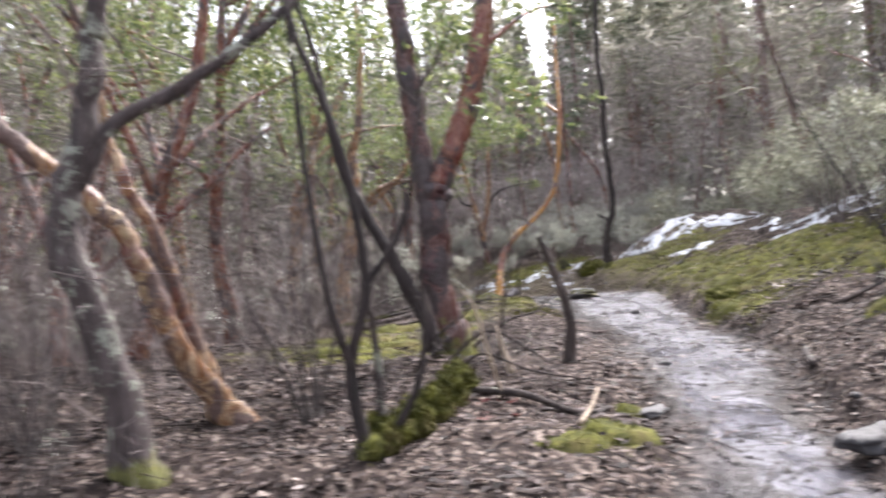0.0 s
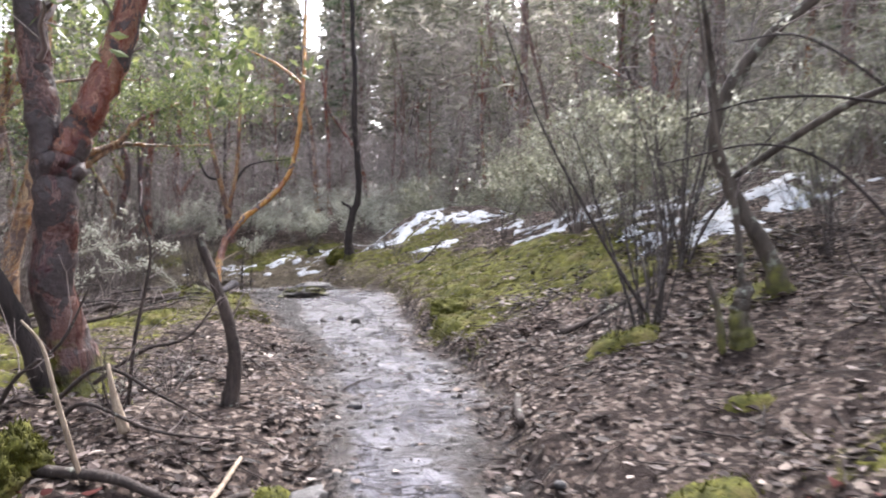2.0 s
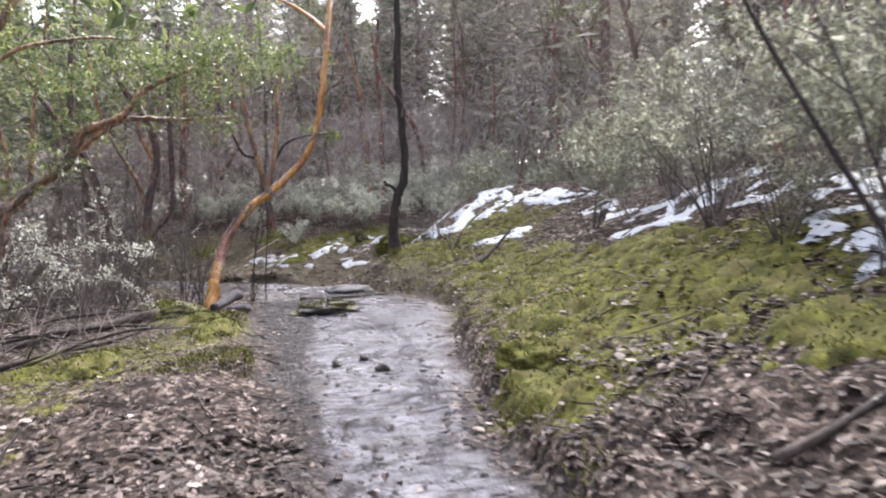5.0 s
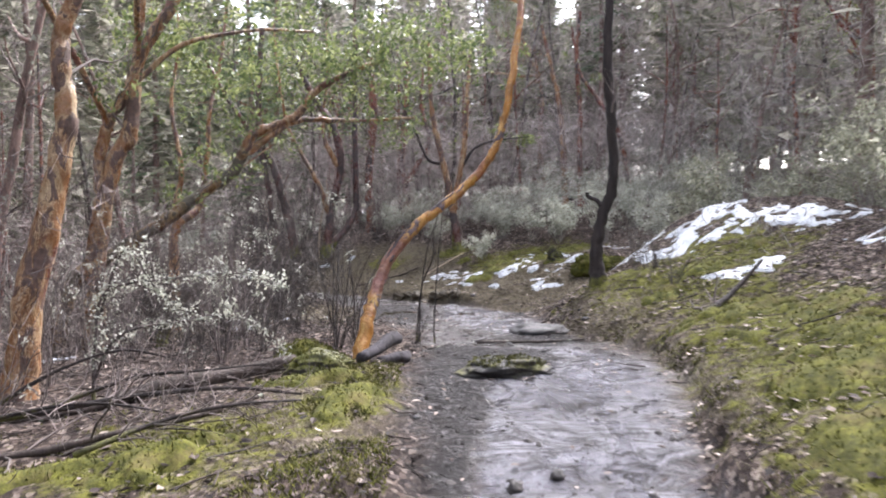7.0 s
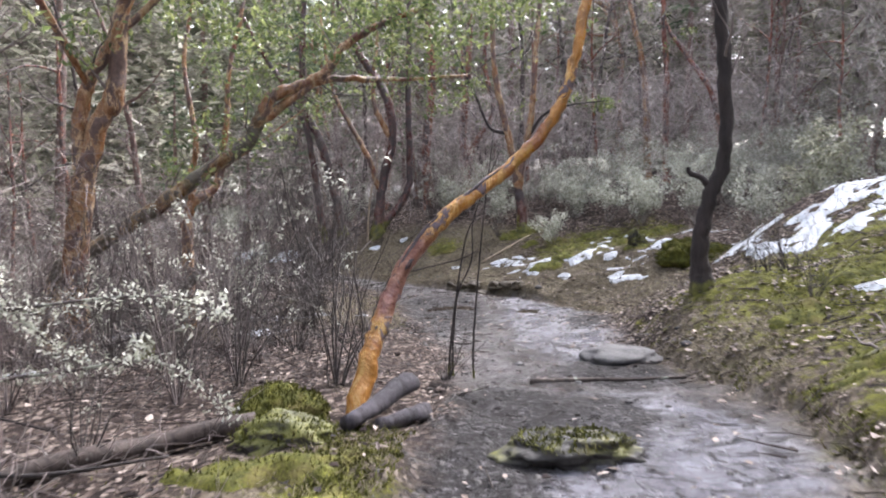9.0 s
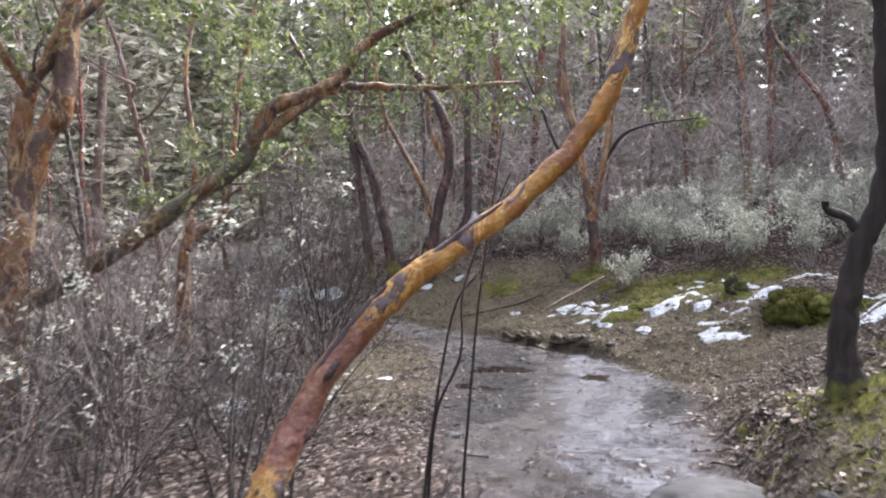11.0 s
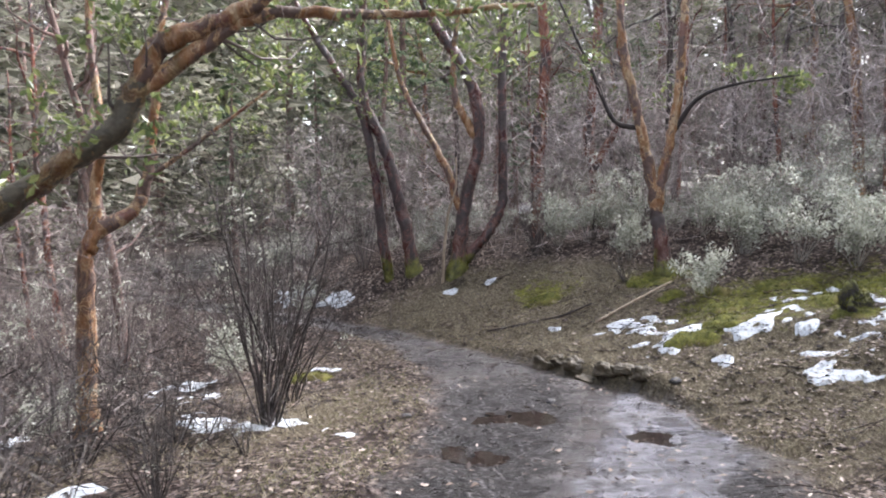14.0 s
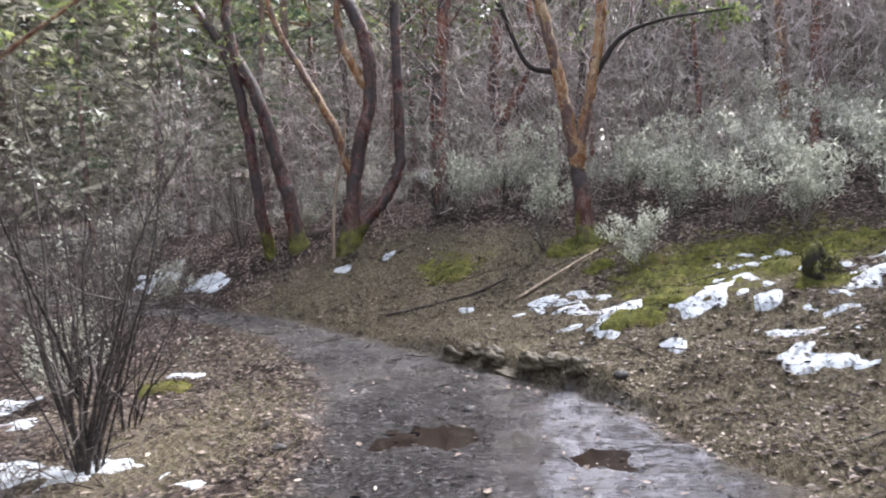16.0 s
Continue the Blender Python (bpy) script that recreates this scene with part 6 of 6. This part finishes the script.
mossy_clump("moss_mound", "tall dark green mossy stump on the snowy slope", 3.75, 24.6, (0.17, 0.14, 0.26), 7, 0, 0.3, None, 0.55)
mossy_clump("moss_mound", "large mossy boulder on the snowy slope", 4.4, 23.4, (0.46, 0.40, 0.34), 8, 0, 0.5, M_MOSS, 0.42, -0.2, 6000, 0.022)
mossy_clump("moss_mound", "low mossy hummock on the snowy slope", 4.95, 23.1, (0.5, 0.4, 0.22), 9, 20, 0.5, M_MOSS, 0.4, -0.2, 4000, 0.022)
mossy_clump("moss_mound", "moss bulging over the edge of the path", 3.42, 9.7, (0.24, 0.32, 0.16), 12, 0, 0.6, M_MOSS, 0.35)
MOSS = [(-0.3, 26.95, 0.35, 0.22, 0), (2.3, 25.65, 0.5, 0.25, 30), (3.1, 26.5, 0.5, 0.3, 20), (2.1, 24.55, 0.35, 0.16, 10), (2.55, 25.05, 0.4, 0.25, 40), (3.6, 25.4, 0.5, 0.25, 30), (4.4, 26.2, 0.6, 0.3, 10), (-2.4, 23.6, 0.25, 0.18, 0), (3.43, 4.78, 0.12, 0.1, 0), (3.73, 3.93, 0.14, 0.1, 40), (4.11, 4.11, 0.17, 0.12, 0), (5.44, 5.46, 0.25, 0.15, 0), (2.79, 4.1, 0.22, 0.16, 20), (1.24, 5.29, 0.14, 0.11, 0),
        (4.5, 4.3, 0.2, 0.14, 0), (5.0, 4.9, 0.3, 0.2, 0), (3.25, 9.1, 0.3, 0.35, 0), (3.5, 9.8, 0.35, 0.3, 0), (0.2, 11.2, 0.45, 0.3, 30), (-0.7, 10.9, 0.5, 0.3, 0), (-1.2, 9.6, 0.7, 0.4, 0), (-0.8, 8.3, 0.8, 0.4, 10), (0.95, 4.5, 0.18, 0.14, 0), (0.6, 4.3, 0.16, 0.12, 0),
        (4.5, 12.4, 0.4, 0.5, 0), (4.7, 13.6, 0.5, 0.5, 20), (4.0, 11.6, 0.3, 0.4, 0), (3.7, 10.5, 0.3, 0.4, 0), (1.15, 12.4, 0.25, 0.5, 0), (4.4, 14.4, 0.5, 0.4, 0), (4.1, 15.8, 0.4, 0.3, 0), (4.9, 16.6, 0.5, 0.3, 0), (5.6, 17.6, 0.5, 0.3, 20), (5.0, 11.2, 0.5, 0.6, 0),
        (4.7, 9.2, 0.5, 0.5, 0), (4.6, 8.0, 0.4, 0.4, 0), (3.6, 6.3, 0.25, 0.2, 0), (4.7, 6.4, 0.3, 0.3, 0), (1.5, 27.2, 0.4, 0.25, 0), (3.7, 24.5, 0.3, 0.2, 0), (0.75, 13.0, 0.4, 0.25, 20), (2.0, 26.4, 0.4, 0.2, 0), (4.9, 22.6, 0.5, 0.4, 0)]
for row in MOSS:
    moss_mat(*row)
for k in range(30):
    y = rng.uniform(3, 24)
    l, r = float(smooth_table(y, EDGE_Y, EDGE_L)), float(smooth_table(y, EDGE_Y, EDGE_R))
    x = rng.uniform(l - 0.3, r + 0.3)
    s = rng.uniform(0.018, 0.055)
    rock("pebble", "small dark wet stone on the muddy path", x, y, (s * 1.3, s, s * 0.7), 40 + k, M_DARKROCK, 50 * k, 0.3, 0.35, 1, "stone", "stones on the path")


# ---- clods of mud: too many to count ----
def mud_clods(count, seed):
    r = np.random.default_rng(seed)
    g = Geo()
    for _ in range(count):
        y = r.uniform(2.5, 26)
        l, rt = float(smooth_table(y, EDGE_Y, EDGE_L)), float(smooth_table(y, EDGE_Y, EDGE_R))
        x = l + (rt - l) * r.beta(0.6, 0.9) + r.normal(0, 0.12)
        s = r.uniform(0.005, 0.012) if r.uniform() < 0.75 else r.uniform(0.012, 0.026)
        n = 7
        a = np.linspace(0, 2 * math.pi, n, endpoint=False)
        k = s * r.uniform(0.6, 1.4, n)
        z = gz(x, y)
        ring = np.stack([x + 1.4 * k * np.cos(a), y + k * np.sin(a), np.full(n, z - 0.006)], -1)
        top = np.stack([x + 0.7 * k * np.cos(a), y + 0.5 * k * np.sin(a), z + s * r.uniform(0.35, 0.8, n)], -1)
        g.add(np.concatenate([ring, top]), [(i, (i + 1) % n, n + (i + 1) % n, n + i) for i in range(n)] + [tuple(range(n, 2 * n))])
    thing("mud_clods", g, M_CLOD, (0, 0, 0), "dark wet clods of mud and gravel on the path", "mud", kind="stuff")


mud_clods(3000, 12)


# ---- leaf litter, moss tufts and dry grass ----
def litter(name, label, count, box, chance, size, mat, seed):
    r = np.random.default_rng(seed)
    x, y = r.uniform(box[0], box[1], count * 3), r.uniform(box[2], box[3], count * 3)
    ok = r.uniform(0, 1, count * 3) < chance(x, y)
    x, y = x[ok][:count], y[ok][:count]
    n = len(x)
    z = ground(x, y) + 0.035 * moss_amount(x, y)
    a, l = r.uniform(0, 2 * math.pi, n), size * r.uniform(0.4, 1.4, n)
    w = l * r.uniform(0.25, 0.7, n)
    d = np.stack([np.cos(a), np.sin(a), r.normal(0, 0.14, n)], -1)
    s = np.stack([-np.sin(a), np.cos(a), r.normal(0, 0.16, n)], -1)
    c = np.stack([x, y, z + 0.012 + r.uniform(0, 0.012, n)], -1)
    lift = np.array((0, 0, 1.0)) * (w * r.uniform(-0.2, 0.4, n))[:, None]
    D, S = d * l[:, None] * 0.5, s * w[:, None] * 0.5
    v = np.stack([c - D, c - D * 0.3 + S + lift, c + D * 0.4 + S * 0.8 + lift, c + D, c + D * 0.4 - S * 0.8 + lift, c - D * 0.3 - S + lift], 1).reshape(-1, 3)
    k = np.arange(n)[:, None] * 6
    faces = np.concatenate([k + np.array((0, 1, 2, 3)), k + np.array((0, 3, 4, 5))]).tolist()
    g = Geo()
    g.verts, g.faces, g.count = [v], faces, len(v)
    thing(name, g, mat, (0, 0, 0), label, "leaves", kind="stuff", smooth=False)


def leafy(x, y):
    return (1 - 0.93 * on_trail(x, y)) * (1 - 0.35 * moss_amount(x, y)) * (0.35 + 0.65 * (vnoise(x, y, 0.8, 31) > -0.2)) * (1 - 0.85 * blotch(x, y, (2.75, 4.2, 0.45, 1.9, 1.0), (3.15, 6.8, 0.3, 1.0, 0.8), (1.25, 11.0, 0.35, 1.6, 0.6), (1.1, 6.0, 0.2, 0.8, 0.6)))


litter("pale_fallen_leaves", "pale leaves fallen on the mossy bank", 1500, (3.2, 7, 8, 18), lambda x, y: leafy(x, y) * (vnoise(x, y, 0.4, 44) > -0.1), 0.06, M_PALELITTER, 21)
LEAVES = "brown and tan fallen leaves on the forest floor"
litter("fallen_leaves", LEAVES, 24000, (-3.5, 6, 0.5, 10), leafy, 0.065, M_LITTER, 1)
litter("fallen_leaves", LEAVES, 14000, (-5, 7, 10, 29), leafy, 0.055, M_LITTER, 2)
litter("fallen_leaves", LEAVES, 15000, (-3, 5, 15, 28), leafy, 0.045, M_LITTER, 13)
litter("pale_fallen_leaves", "pale weathered leaves among the brown ones", 1700, (-3.5, 6, 0.5, 10), lambda x, y: leafy(x, y) * (vnoise(x, y, 0.35, 35) > 0.1), 0.065, M_PALELITTER, 11)
litter("pale_fallen_leaves", "pale weathered leaves among the brown ones", 2400, (-5, 7, 10, 29), lambda x, y: leafy(x, y) * (vnoise(x, y, 0.35, 36) > 0.1), 0.06, M_PALELITTER, 12)
litter("pale_fallen_leaves", "pale weathered leaves and stalks on the slope", 2300, (1.5, 5.5, 17, 26), lambda x, y: leafy(x, y) * (vnoise(x, y, 0.5, 41) > -0.1), 0.045, M_PALELITTER, 18)
litter("red_fallen_leaves", "dark red fallen leaves beside the path", 14, (2.65, 3.15, 3.4, 3.9), leafy, 0.08, M_REDLEAF, 3)
litter("red_fallen_leaves", "dark red fallen leaves beside a log", 14, (-0.1, 0.4, 4.7, 5.2), leafy, 0.07, M_REDLEAF, 4)


def blades(name, label, count, box, chance, height, width, mat, seed, lean=0.5):
    r = np.random.default_rng(seed)
    x, y = r.uniform(box[0], box[1], count * 4), r.uniform(box[2], box[3], count * 4)
    ok = r.uniform(0, 1, count * 4) < chance(x, y)
    x, y = x[ok][:count], y[ok][:count]
    n = len(x)
    c = np.stack([x, y, ground(x, y) + 0.03 * moss_amount(x, y) - 0.005], -1)
    a = r.uniform(0, 2 * math.pi, n)
    s = np.stack([np.cos(a), np.sin(a), np.zeros(n)], -1) * width
    h = height * r.uniform(0.4, 1.3, n)
    tip = c + np.stack([r.normal(0, lean, n) * h, r.normal(0, lean, n) * h, h * 0.8], -1)
    v = np.stack([c - s, c + s, tip], 1).reshape(-1, 3)
    g = Geo()
    g.verts, g.faces, g.count = [v], (np.arange(n)[:, None] * 3 + np.array((0, 1, 2))).tolist(), len(v)
    thing(name, g, mat, (0, 0, 0), label, "grass" if mat is M_STRAW else "moss", kind="stuff", smooth=False)


def off_trail(x, y):
    dl, dr = sides(x, y)
    return np.maximum(dl, dr) > 0.02


blades("dry_grass", "short dry straw-coloured grass beside the path", 26000, (-3, 5, 10, 28), lambda x, y: straw_amount(x, y) * off_trail(x, y), 0.06, 0.0035, M_STRAW, 6, 0.9)
blades("moss_tufts", "bright green moss tufts on the bank", 45000, (-3, 7, 3, 28), lambda x, y: moss_amount(x, y) * off_trail(x, y) * (vnoise(x, y, 1.2, 61) + 0.8 * vnoise(x, y, 0.35, 33) > -0.15), 0.028, 0.008, M_MOSS, 7, 0.7)
blades("ledge_grass", "dry grass hanging over the edge of the path", 5000, (-1.6, 3.2, 21.5, 26), lambda x, y: (sides(x, y)[1] > -0.06) & (sides(x, y)[1] < 0.2), 0.11, 0.004, M_STRAW, 8, 0.9)
blades("dry_grass", "dry grass and stalks along the edge of the bank", 6000, (2.2, 4.6, 5.5, 18), lambda x, y: (sides(x, y)[1] > -0.03) & (sides(x, y)[1] < 0.35) & (vnoise(x, y, 0.4, 39) > -0.1), 0.05, 0.003, M_STRAW, 16, 1.0)
blades("dry_grass", "short dead grass between leaves beside the path", 22000, (-3.2, 5, 18, 27), lambda x, y: off_trail(x, y) * (vnoise(x, y, 0.5, 40) > -0.3), 0.07, 0.004, M_STRAW, 17, 1.2)
blades("green_grass", "sparse green grass beside the path", 2500, (-2, 1.6, 18, 24), lambda x, y: (sides(x, y)[0] > 0.0) & (sides(x, y)[0] < 0.9), 0.05, 0.003, M_GREENGRASS, 9, 0.9)
litter("fallen_leaves", "scattered pale leaves on the muddy path", 260, (-2, 3.5, 2, 26), on_trail, 0.05, M_PALELITTER, 5)
blades("bank_moss", "moss hanging over the bank of the path", 4500, (2.2, 4.6, 7.5, 15.5), lambda x, y: (sides(x, y)[1] > -0.02) & (sides(x, y)[1] < 0.3) & (vnoise(x, y, 0.4, 37) > -0.1), 0.045, 0.009, M_MOSS, 14, 0.8)
blades("bank_moss", "moss and grass at the edge of the path", 4000, (0.2, 1.8, 10.5, 14), lambda x, y: (sides(x, y)[0] > 0.0) & (sides(x, y)[0] < 0.6) & (vnoise(x, y, 0.4, 38) > 0.0), 0.04, 0.007, M_MOSS, 15, 0.8)
